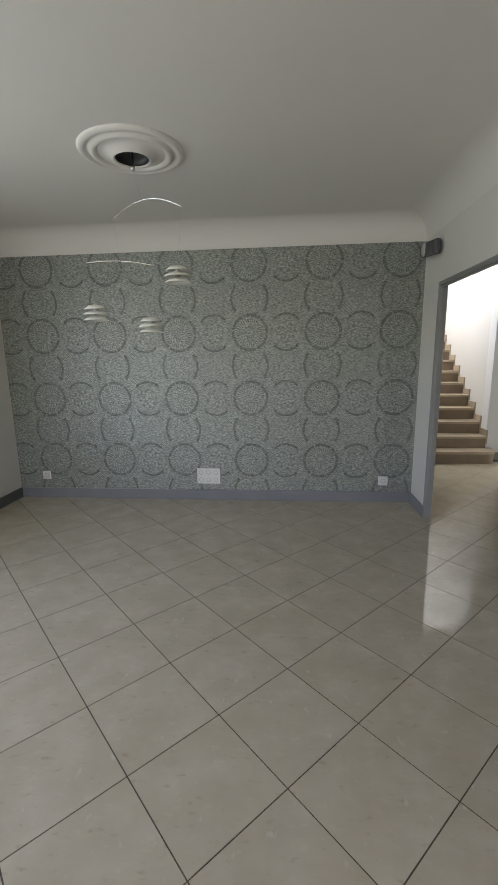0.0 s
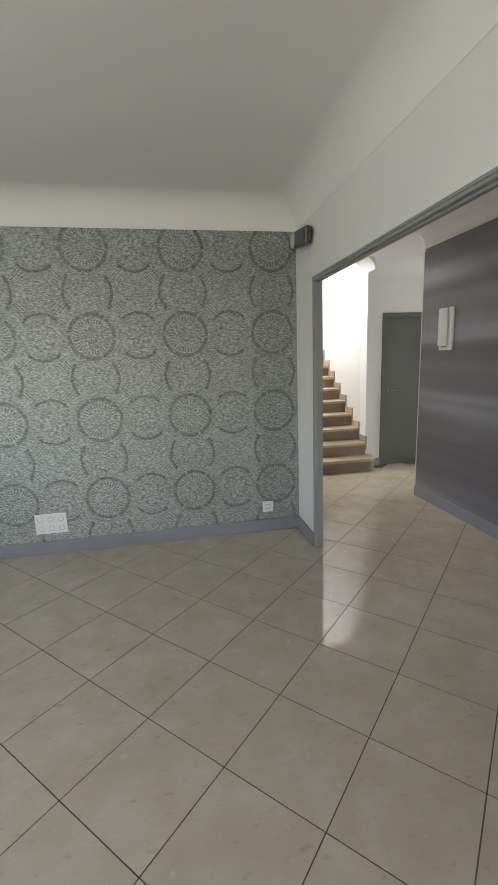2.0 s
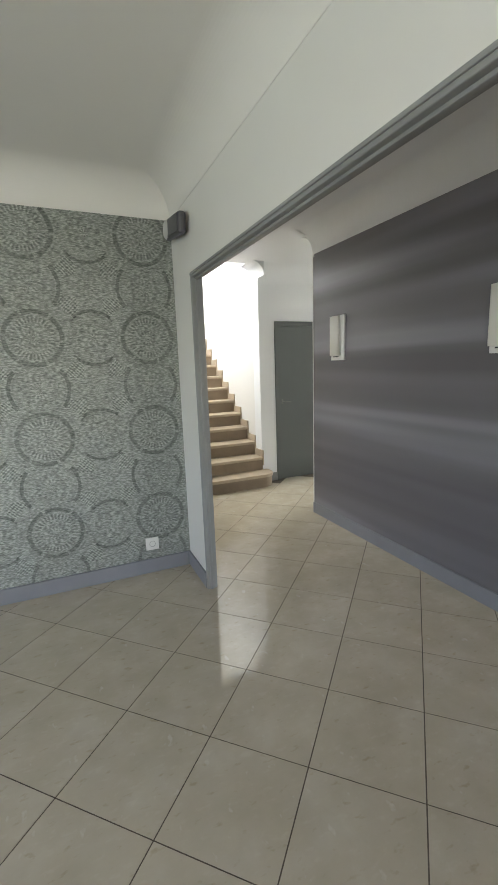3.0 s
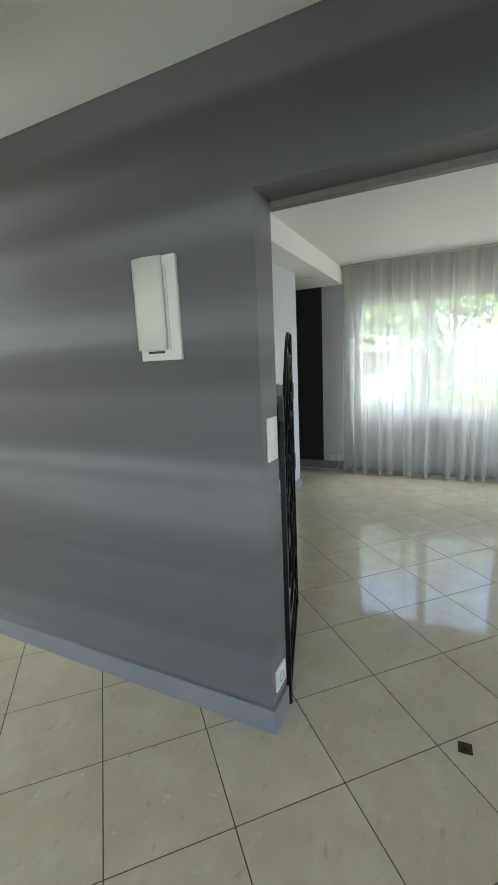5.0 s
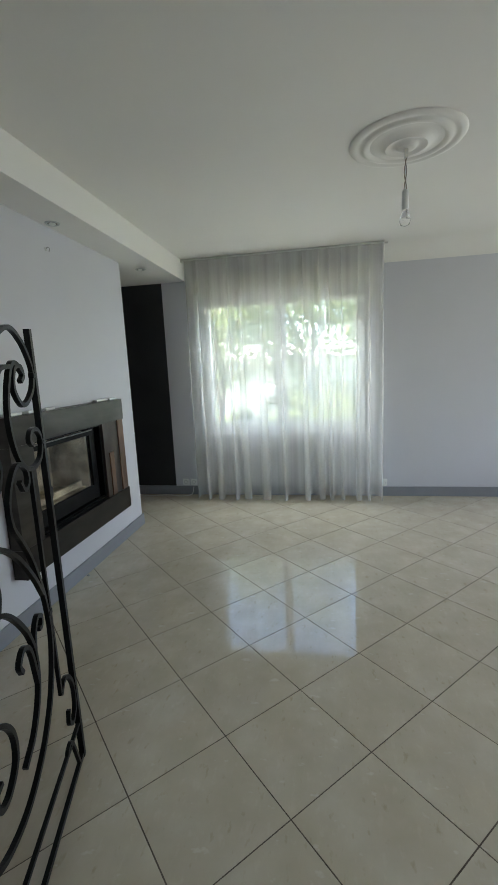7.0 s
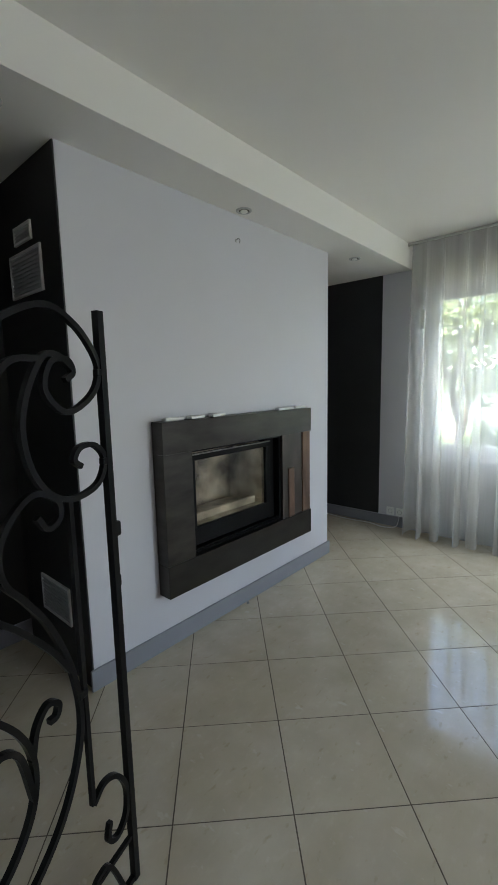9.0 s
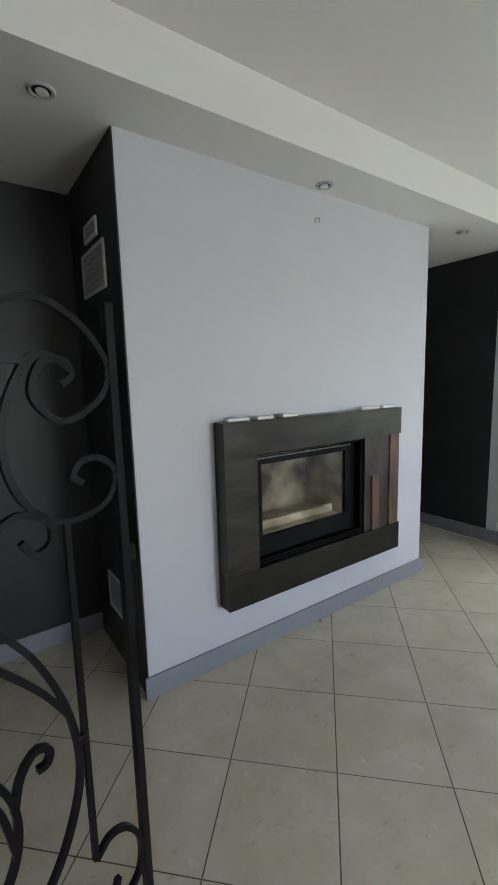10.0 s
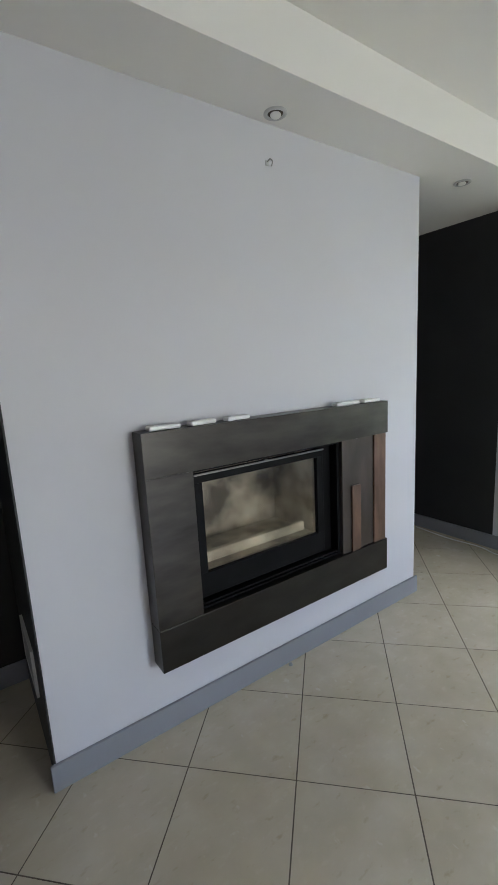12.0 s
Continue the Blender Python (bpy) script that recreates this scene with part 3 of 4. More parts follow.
# rounded plaster corner where the stairwell meets the hall ceiling
fb = bmesh.new()
fr, fx = 0.15, 2.679
prof = [(fx, CEIL + 0.002)] + [(fx - fr + fr * math.cos(a), CEIL - fr + fr * math.sin(a)) for a in np.linspace(0, math.pi / 2, 9)]
ends = [[fb.verts.new((x, y, z)) for x, z in prof] for y in (4.52, DY + 0.18)]
fb.faces.new(ends[0])
fb.faces.new(ends[1][::-1])
for k in range(len(prof)):
    j = (k + 1) % len(prof)
    fb.faces.new((ends[0][k], ends[0][j], ends[1][j], ends[1][k]))
solid("trim_stair_corner", fb, M_HALL, "rounded white plaster corner above the stairs", "trim", kind="structure")


# ---- stairs ----
def staircase():
    t = thing("staircase", (1.3, 4.46, 0), "straight flight of brown stone steps with pale nosings", "stairs", kind="structure")
    inv = Matrix.Translation((-1.3, -4.46, 0))
    h, g, x0, x1 = 0.165, 0.222, E_OUT, 2.68
    for k in range(14):
        ya, z = 4.46 + k * g, (k + 1) * h
        xr = x1
        bm = bmesh.new()
        if k == 0:
            # the lowest step runs past the wall with a rounded end
            out = [(x0, 4.47), (2.60, 4.47)] + [(2.60 + 0.15 * math.sin(a), 4.62 - 0.15 * math.cos(a)) for a in np.linspace(0.2, 1.5, 6)] + [(2.75, DY - 0.004), (x0, DY - 0.004)]
            vs = [[bm.verts.new((x, y, zz)) for x, y in out] for zz in (0.0, z - 0.035)]
            for i in range(len(out)):
                j = (i + 1) % len(out)
                bm.faces.new((vs[0][i], vs[0][j], vs[1][j], vs[1][i]))
            bm.faces.new(vs[1])
            bm.faces.new(vs[0][::-1])
            out2 = [(x, y - 0.03 if y < 4.6 else y) for x, y in out]
            tb = bmesh.new()
            vs = [[tb.verts.new((x, y, zz)) for x, y in out2] for zz in (z - 0.035, z)]
            for i in range(len(out)):
                j = (i + 1) % len(out)
                tb.faces.new((vs[0][i], vs[0][j], vs[1][j], vs[1][i]))
            tb.faces.new(vs[1])
            tb.faces.new(vs[0][::-1])
        else:
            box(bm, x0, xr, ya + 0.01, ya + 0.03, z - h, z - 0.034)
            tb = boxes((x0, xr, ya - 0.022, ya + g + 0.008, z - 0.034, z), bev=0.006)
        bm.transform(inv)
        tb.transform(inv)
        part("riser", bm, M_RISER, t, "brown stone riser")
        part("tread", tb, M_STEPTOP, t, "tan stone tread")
        if k > 0:
            sk = boxes((x1 - 0.016, x1, ya - 0.030, ya + g - 0.012, z, z + 0.085), (x1 - 0.016, x1, ya - 0.030, ya - 0.012, z - 0.10, z + 0.03), bev=0.002)
            sk.transform(inv)
            part("stepped_skirting", sk, M_STEPTOP, t)


staircase()


# ---- plaster roses ----
def ceiling_rose(x, y, hole):
    t = thing("ceiling_rose", (x, y, CEIL), "white moulded round plaster ceiling rose" + (" with an open centre" if hole else ""), "ceiling rose")
    prof = [(0.300, 0.012), (0.300, -0.002), (0.294, -0.012), (0.278, -0.020), (0.262, -0.018), (0.250, -0.010), (0.238, -0.010), (0.230, -0.022), (0.214, -0.028), (0.200, -0.022), (0.190, -0.013), (0.165, -0.014), (0.145, -0.020), (0.125, -0.032), (0.108, -0.046)]
    if not hole:
        prof = [(r, z * 0.72) for r, z in prof]
    prof += [(0.104, -0.047), (0.098, -0.044), (0.095, 0.0)] if hole else [(0.096, -0.030), (0.082, -0.024), (0.060, -0.024), (0.052, -0.036), (0.034, -0.042), (0.016, -0.042), (0.0, -0.042)]
    part("outer_moulding", lathe(bmesh.new(), prof[:11], 72), M_CEIL, t, smooth=True)
    part("inner_moulding", lathe(bmesh.new(), prof[10:15], 72), M_CEIL, t, smooth=True)
    part("centre_boss", lathe(bmesh.new(), prof[14:], 48), M_CEIL, t, smooth=True)
    if hole:
        # charcoal lining of a shallow cup stands in for a deep hole's darkness
        part("recess", lathe(bmesh.new(), [(0.0945, -0.040), (0.0945, -0.0015), (0.0, -0.0012)], 40), M_DARKPL, t, "shallow recess coloured dark for the shade of a hole", True)
    return t


ceiling_rose(-0.90, 1.475, True)
ceiling_rose(4.893, -0.015, False)


def mobile_lamp():
    """Three stacked-disc shades hung from two curved chrome arms."""
    c = Vector((-0.90, 1.475, CEIL))
    t = thing("mobile_lamp", tuple(c), "hanging lamp with chrome arcs and three white stacked-disc shades", "ceiling lamp")

    def arc(a, b, rise):
        a, b = Vector(a), Vector(b)
        return [a.lerp(b, s) + Vector((0, 0, rise * 4 * s * (1 - s))) for s in np.linspace(0, 1, 17)]

    def local(bm):
        bm.transform(Matrix.Translation(-c))
        return bm

    def wire(a, b):
        part("wire", local(sweep(bmesh.new(), [Vector(a), Vector(b)], 0.0007, 0.0007, (0.3, 1, 0.1), 5)), M_GRILLE, t)

    a1 = arc((-1.05, 1.50, 2.262), (-0.60, 1.38, 2.275), 0.075)
    a2 = arc((-1.24, 1.49, 2.020), (-0.82, 1.53, 1.998), 0.020)
    part("arm", local(sweep(bmesh.new(), a1, 0.007, 0.007, (0.25, 1, 0), 8)), M_CHROME, t, "curved chrome arm", True)
    part("arm", local(sweep(bmesh.new(), a2, 0.006, 0.006, (0.1, 1, 0), 8)), M_CHROME, t, "curved chrome arm", True)
    part("hook", local(lathe(bmesh.new(), [(0.0, 0.0), (0.008, 0.0), (0.008, -0.07), (0.012, -0.08), (0.010, -0.10), (0.0, -0.102)], 16, tuple(c))), M_BRUSH, t, smooth=True)
    wire(c + Vector((0, 0, -0.1)), a1[7])
    wire(a1[0], a2[8])
    for top, end in (((-0.64, 1.38, 1.965), a1[-1]), ((-1.205, 1.50, 1.775), a2[0]), ((-0.875, 1.57, 1.700), a2[-1])):
        top = Vector(top)
        wire(top, end)
        shade = None
        for k in range(3):
            r = (0.072, 0.082, 0.078)[k]
            z = -0.002 - 0.033 * k
            prof = [(0.02, z), (0.045, z - 0.004), (r - 0.012, z - 0.016), (r, z - 0.026), (r - 0.004, z - 0.028), (r - 0.018, z - 0.020), (0.045, z - 0.010), (0.02, z - 0.006), (0.02, z)]
            bm = local(lathe(bmesh.new(), prof, 36, tuple(top)))
            if shade is None:
                shade = part("shade", bm, M_OPAL, t, "stacked white frosted disc shade", True)
            else:
                part("disc", bm, M_OPAL, shade, smooth=True)
        part("lamp_holder", local(lathe(bmesh.new(), [(0.0, 0.006), (0.012, 0.004), (0.016, -0.004), (0.016, -0.06), (0.0, -0.07)], 16, tuple(top))), M_BRUSH, shade, smooth=True)


mobile_lamp()


def bare_bulb():
    c = Vector((4.893, -0.015, CEIL - 0.055))
    t = thing("bare_bulb", tuple(c), "clear bulb in a pale holder on a twisted flex", "light bulb")
    for s in (0, math.pi):
        line = [Vector((0.006 * math.sin(7 * q + s) + 0.012 * math.sin(3 * q), 0.006 * math.cos(7 * q + s), -0.195 * q)) for q in np.linspace(0, 1, 24)]
        part("flex", sweep(bmesh.new(), line, 0.005, 0.005, (0.2, 1, 0.1), 6), M_FLEX, t, "thin brown-grey flex", True)
    part("terminal", boxes((-0.012, 0.012, -0.01, 0.01, -0.03, 0.0135), bev=0.003), M_BRUSH, t)
    part("holder", lathe(bmesh.new(), [(0, -0.185), (0.012, -0.187), (0.019, -0.20), (0.019, -0.285), (0.0, -0.287)], 24), M_PLASTIC, t, "pale bulb holder", True)
    part("bulb", lathe(bmesh.new(), [(0.013, -0.286), (0.014, -0.30), (0.026, -0.325), (0.030, -0.345), (0.024, -0.366), (0.0, -0.376)], 24), M_BULB, t, "clear glass bulb", True)


bare_bulb()


# ---- sockets and switches ----
def faceplate(at, gangs_x, gangs_z, pitch, label, category, holes=True, name="wall_socket"):
    """Plate in the local x-z plane that faces -y."""
    t = thing(name, at, label, category)
    w, h = gangs_x * pitch + 0.010, gangs_z * pitch + 0.010
    part("plate", boxes((-w / 2, w / 2, -0.009, 0, -h / 2, h / 2), bev=0.003), M_PLASTIC, t)
    for i in range(gangs_x):
        for j in range(gangs_z):
            x, z = (i - (gangs_x - 1) / 2) * pitch, (j - (gangs_z - 1) / 2) * pitch
            if holes:
                bm = lathe(bmesh.new(), [(0.022, 0.0), (0.022, 0.002), (0.019, 0.002), (0.018, -0.004), (0.0, -0.004)], 24)
                bm.transform(pose(x, -0.009, z, 90))
                m = part("outlet", bm, M_OUTLET, t, smooth=False)
                # charcoal discs stand in for the darkness of the pin holes
                bm = bmesh.new()
                for q in (-0.0095, 0.0095):
                    lathe(bm, [(0.004, 0.0), (0.004, 0.001), (0.0, 0.001)], 10, (q, 0, 0))
                bm.transform(pose(x, -0.0055, z, 90))
                part("pin_hole", bm, M_DARKPL, m)
            else:
                part("rocker", boxes((x - pitch * 0.40, x + pitch * 0.40, -0.013, -0.008, z - pitch * 0.40, z + pitch * 0.40), bev=0.002), M_PLASTIC, t)
    return t


faceplate((0.938, YN, 0.216), 1, 1, 0.082, "white single wall socket on medallion wallpaper", "socket")
faceplate((-2.53, YN, 0.240), 1, 1, 0.075, "white single wall socket on medallion wallpaper", "socket")
faceplate((-0.80, YN, 0.248), 3, 2, 0.075, "white six-outlet wall plate above grey skirting", "socket")
faceplate((2.716, OP2[1], 1.175), 1, 2, 0.075, "white double light switch on a violet-grey reveal", "switch", False, "light_switch")
faceplate((2.716, OP2[1], 0.20), 1, 1, 0.082, "white single wall socket low on a violet-grey reveal", "socket")
faceplate((RX, 2.06, 0.150, 0, 0, -90), 1, 1, 0.068, "white single wall socket above grey skirting", "socket")
faceplate((RX, 1.965, 0.150, 0, 0, -90), 1, 1, 0.068, "white single wall socket with a cable plugged in", "socket")
faceplate((RX, -0.19, 0.150, 0, 0, -90), 1, 1, 0.068, "white single wall socket beside the curtain", "socket")


def wall_cable():
    line = smooth_line([(RX - 0.02, 1.965, 0.145), (RX - 0.04, 1.96, 0.09), (RX - 0.05, 1.99, 0.012), (RX - 0.10, 2.10, 0.006), (RX - 0.06, 2.25, 0.006), (RX - 0.08, 2.5, 0.006), (RX - 0.05, 2.8, 0.006)])
    solid("cable", sweep(bmesh.new(), line, 0.006, 0.006, (0, 0, 1), 8), M_PLASTIC, "thin white cable lying along the skirting", "cable", smooth=True)


wall_cable()


# ---- small speaker ----
def wall_speaker():
    t = thing("wall_speaker", pose(1.168, 2.640, 2.285, 7, 0, 0), "long charcoal wall speaker tilted on a bracket", "speaker")
    part("body", boxes((-0.024, 0.026, -0.150, 0.185, -0.058, 0.058), bev=0.016), M_SPEAKER, t)
    part("front", boxes((-0.028, -0.0235, -0.135, 0.078, -0.048, 0.048), bev=0.002), M_MESH, t, "grey cloth front")
    bm = lathe(bmesh.new(), [(0.0, 0.012), (0.045, 0.010), (0.056, 0.0)], 32)
    bm.transform(pose(-0.022, 0.135, 0, 0, -90, 0))
    part("grille", bm, M_GRILLE, t, "pale round grille", True)
    part("bracket", boxes((0.024, 0.046, -0.03, 0.03, -0.03, 0.03), bev=0.004), M_DARKPL, t)


wall_speaker()


# ---- wall lights in the hall ----
def wall_light(y):
    t = thing("wall_light", (HE, y, 1.66), "white rectangular wall light with curved opal glass", "wall light", "wall lights in the hall")
    part("back_plate", boxes((-0.016, 0, -0.091, 0.091, -0.184, 0.184), bev=0.003), M_PLASTIC, t)
    bm = bmesh.new()
    n = 10
    rows = []
    for z in (-0.145, 0.180):
        for off in (0.0, 0.006):
            row = []
            for k in range(n + 1):
                s = k / n
                row.append(bm.verts.new((-0.017 - 0.020 * math.sin(math.pi * (0.12 + s * 0.80)) - off, -0.040 + 0.134 * s, z)))
            rows.append(row)
    a, b, c, d = rows
    for k in range(n):
        for p, q in ((a, c), (b, d), (a, b), (c, d)):
            bm.faces.new((p[k], p[k + 1], q[k + 1], q[k]))
    for e in (0, n):
        bm.faces.new((a[e], b[e], d[e], c[e]))
    part("glass_shade", bm, M_OPAL, t, "curved white opal glass", True)
    part("edge_strip", boxes((-0.022, -0.015, -0.050, -0.043, -0.145, 0.150), bev=0.002), M_PLASTIC, t)
    # solid charcoal bar stands in for the dark inside of a slot
    part("socket_slot", boxes((-0.024, -0.018, -0.02, 0.05, -0.158, -0.150)), M_DARKPL, t)
    return t


wall_light(3.045)
wall_light(1.550)


# ---- wrought-iron gate ----
def iron_gate():
    t = thing("iron_gate", pose(2.814, 1.153, 0, 0, 0, 17.2) @ Matrix.Diagonal((0.990, 1, 1, 1)), "open black wrought-iron scrollwork gate", "gate")

    def bar(name, pts, w=0.0125, d=0.014, smooth=True, steps=7, label=""):
        line = [Vector((u, 0, z)) for u, z in pts]
        if smooth:
            line = smooth_line(line, steps)
        return part(name, sweep(bmesh.new(), line, w, d, (0, 1, 0)), M_IRON, t, label)

    def curl(cu, cz, r, a0, turns, inner=0.35, steps=14):
        """Points of a spiral that winds inwards from angle a0 (degrees)."""
        return [(cu + r * (1 - (1 - inner) * s) * math.cos(radians(a0 + 360 * turns * s)), cz + r * (1 - (1 - inner) * s) * math.sin(radians(a0 + 360 * turns * s))) for s in np.linspace(0, 1, steps)]

    bar("hinge_stile", [(0, 0.02), (0, 1.325)], 0.028, 0.020, False)
    bar("latch_stile", [(0.732, 0.02), (0.732, 1.600)], 0.019, 0.019, False)
    bar("bottom_rail", [(0, 0.030), (0.732, 0.030)], 0.016, 0.014, False)
    bar("lower_rail", [(0, 0.165), (0.60, 0.165), (0.732, 0.165)], 0.012, 0.012, False)
    bar("top_scroll", curl(0.045, 1.292, 0.032, 170, -1.0, 0.5)[::-1] + [(0.022, 1.24), (0.065, 1.215), (0.125, 1.240), (0.19, 1.30), (0.27, 1.385), (0.36, 1.465), (0.46, 1.545), (0.573, 1.592), (0.655, 1.560), (0.708, 1.500), (0.720, 1.452), (0.690, 1.400), (0.615, 1.367), (0.562, 1.415), (0.580, 1.475), (0.625, 1.482), (0.640, 1.455), (0.618, 1.437)])
    bar("upper_scroll", [(0.640, 1.462), (0.600, 1.490), (0.560, 1.484), (0.518, 1.414), (0.500, 1.336), (0.515, 1.252), (0.559, 1.193), (0.621, 1.171), (0.694, 1.190), (0.721, 1.246), (0.690, 1.284), (0.645, 1.284), (0.626, 1.258), (0.646, 1.240)])
    bar("long_scroll", [(0.560, 1.482), (0.480, 1.470), (0.410, 1.380), (0.345, 1.270), (0.270, 1.160), (0.190, 1.085), (0.100, 1.052), (0.030, 1.080), (0.012, 1.135), (0.050, 1.182), (0.098, 1.165), (0.095, 1.125), (0.070, 1.122)])
    bar("ring_scroll", [(0.345, 1.265), (0.385, 1.262), (0.405, 1.215), (0.375, 1.165), (0.325, 1.150), (0.285, 1.178)])
    bar("heart_scroll", [(0.516, 1.155), (0.540, 1.124), (0.572, 1.140), (0.568, 1.180), (0.515, 1.206), (0.462, 1.175), (0.425, 1.115), (0.430, 1.050), (0.470, 0.995), (0.520, 0.915), (0.568, 0.788), (0.586, 0.650), (0.560, 0.535), (0.500, 0.430), (0.400, 0.350), (0.270, 0.310), (0.140, 0.330), (0.050, 0.400), (0.014, 0.500), (0.030, 0.600), (0.100, 0.655), (0.200, 0.640), (0.262, 0.570), (0.262, 0.490), (0.205, 0.445), (0.155, 0.455), (0.150, 0.500), (0.180, 0.510)])
    bar("leaf_scroll", [(0.330, 1.030), (0.390, 0.995), (0.450, 0.942), (0.520, 0.856), (0.566, 0.780)])
    bar("middle_scroll", [(0.255, 1.130), (0.190, 1.020), (0.150, 0.930), (0.150, 0.875), (0.205, 0.850), (0.275, 0.870), (0.300, 0.930), (0.270, 0.968), (0.235, 0.955)])
    bar("oval_scroll", [(0.085, 0.860), (0.070, 0.825), (0.035, 0.815), (0.020, 0.870), (0.060, 0.925), (0.130, 0.910), (0.180, 0.830), (0.190, 0.740), (0.150, 0.665), (0.085, 0.650), (0.045, 0.690), (0.065, 0.740), (0.100, 0.735)])
    bar("inner_scroll", [(0.255, 0.810), (0.240, 0.850), (0.280, 0.875), (0.350, 0.830), (0.425, 0.735), (0.455, 0.640), (0.440, 0.540), (0.380, 0.460), (0.300, 0.420)])
    bar("leaf_scroll", [(0.452, 0.650), (0.468, 0.710), (0.498, 0.742), (0.526, 0.728), (0.520, 0.702), (0.500, 0.700)])
    bar("leaf_scroll", [(0.448, 0.560), (0.425, 0.680), (0.385, 0.715), (0.350, 0.690), (0.362, 0.660)])
    bar("picket", [(0.604, 1.170), (0.601, 0.392)], 0.012, 0.012, False)
    bar("picket", [(0.075, 1.055), (0.075, 0.920)], 0.012, 0.012, False)
    bar("foot_scroll", [(0.601, 0.390), (0.640, 0.415), (0.685, 0.395), (0.718, 0.330), (0.712, 0.255), (0.675, 0.222), (0.642, 0.245), (0.650, 0.290)])
    bar("brace", [(0.060, 0.345), (0.080, 0.250), (0.060, 0.165)], 0.011, 0.012)
    bar("brace", [(0.690, 0.030), (0.640, 0.165), (0.600, 0.180), (0.580, 0.165)], 0.011, 0.012)
    for u, z in ((0.594, 0.700), (0.726, 1.455), (0.726, 1.240)):
        part("collar", boxes((u - 0.014, u + 0.014, -0.009, 0.009, z - 0.009, z + 0.009), bev=0.003), M_IRON, t)
    part("latch", boxes((0.735, 0.760, -0.009, 0.009, 1.038, 1.078), bev=0.006), M_IRON, t, "small iron latch")
    part("latch", boxes((0.738, 0.748, -0.008, 0.008, 0.905, 0.935), bev=0.003), M_IRON, t)
    for z in (0.035, 1.20):
        bm = lathe(bmesh.new(), [(0.0, -0.03), (0.012, -0.03), (0.012, 0.03), (0.0, 0.03)], 16, (-0.014, 0, z))
        part("hinge", bm, M_IRON, t, smooth=False)
    return t


iron_gate()
solid("floor_stop", boxes((2.832, 2.880, 0.449, 0.497, 0.0005, 0.003), (2.850, 2.862, 0.467, 0.479, 0.003, 0.006)), M_BRONZE, "square tarnished brass floor plate", "floor plate").matrix_basis = Matrix.Translation((2.856, 0.473, 0)) @ pose(0, 0, 0, 0, 0, 3) @ Matrix.Translation((-2.856, -0.473, 0))


# ---- fireplace ----
def fireplace():
    x0, x1, z0, z1, fy = 4.228, 5.556, 0.318, 1.243, 2.100
    t = thing("fireplace", (x0, CHY, 0), "wall-hung fireplace with a dark waxed steel surround", "fireplace")
    inv = Matrix.Translation((-x0, -CHY, 0))

    def put(name, mat, parent, *specs, bev=0.002, label="", smooth=False):
        bm = boxes(*specs, bev=bev)
        bm.transform(inv)
        return part(name, bm, mat, parent, label)

    by = CHY - 0.002
    put("lintel", M_STEEL2, t, (x0, x1, fy, by, 1.0778, z1), bev=0.0008, label="scuffed dark steel lintel")
    put("side_panel", M_STEEL2, t, (x0, 4.416, fy + 0.0005, by, 0.4945, 1.0775), bev=0.0008)
    put("bottom_panel", M_STEEL, t, (x0, x1, fy, by, z0, 0.492))
    put("infill_panel", M_INFILL, t, (5.225, 5.452, fy + 0.012, by, 0.4925, 1.0775))
    put("metal_strip", M_RUST, t, (5.285, 5.348, fy + 0.002, fy + 0.011, 0.4925, 0.84), label="rust-brown metal strip")
    put("metal_strip", M_RUST, t, (5.454, 5.545, fy + 0.004, by, 0.4925, 1.0775), label="rust-brown metal strip")
    # insert
    fire = put("firebox", M_SOOT, t, (4.420, 4.432, CHY - 0.06, 2.69, 0.495, 1.075), (5.205, 5.221, CHY - 0.06, 2.69, 0.495, 1.075), (4.432, 5.205, CHY - 0.06, 2.69, 0.495, 0.507), (4.432, 5.205, CHY - 0.06, 2.69, 1.063, 1.075), (4.432, 5.205, 2.68, 2.69, 0.507, 1.063), bev=0.001, label="black recessed firebox")
    put("door_frame", M_SOOT, fire, (4.434, 5.132, 2.150, 2.175, 1.012, 1.050), (4.434, 5.132, 2.150, 2.175, 0.530, 0.632), (4.434, 4.476, 2.150, 2.175, 0.632, 1.012), (5.092, 5.132, 2.150, 2.175, 0.632, 1.012), label="black cast-iron stove door")
    put("trim_bar", M_OLDMETAL, fire, (4.440, 5.132, 2.143, 2.150, 1.043, 1.050), bev=0.001, label="thin bright metal edge")
    pane = put("glass", M_FIREGLASS, fire, (4.470, 5.098, 2.158, 2.163, 0.628, 1.018), bev=0, label="soot-hazed stove glass")
    pane.visible_shadow = False
    put("fire_back", M_FIREBRICK, fire, (4.47, 5.10, 2.50, 2.53, 0.60, 1.04), bev=0.002, label="pale sooted firebrick lining")
    put("fire_side", M_FIREBRICK, fire, (4.445, 4.47, 2.20, 2.53, 0.60, 1.04), bev=0.002, label="pale sooted firebrick lining")
    put("fire_side", M_FIREBRICK, fire, (5.10, 5.125, 2.20, 2.53, 0.60, 1.04), bev=0.002, label="pale sooted firebrick lining")
    put("hearth", M_FIREBRICK, fire, (4.47, 5.10, 2.20, 2.50, 0.59, 0.625), bev=0.002)
    put("log_rest", M_FIREBRICK, fire, (4.475, 5.08, 2.24, 2.27, 0.626, 0.675), bev=0.008)
    # black strip added for the darkness of the open gap beside the door
    put("dark_gap_strip", M_SOOT, fire, (5.134, 5.204, 2.175, 2.190, 0.508, 1.062), bev=0.001)
    put("air_slot", M_SOOT, fire, (4.44, 5.20, 2.130, 2.150, 0.512, 0.520), bev=0.001)
    put("air_slot", M_SOOT, fire, (4.44, 5.20, 2.118, 2.140, 0.508, 0.511), bev=0.0005)
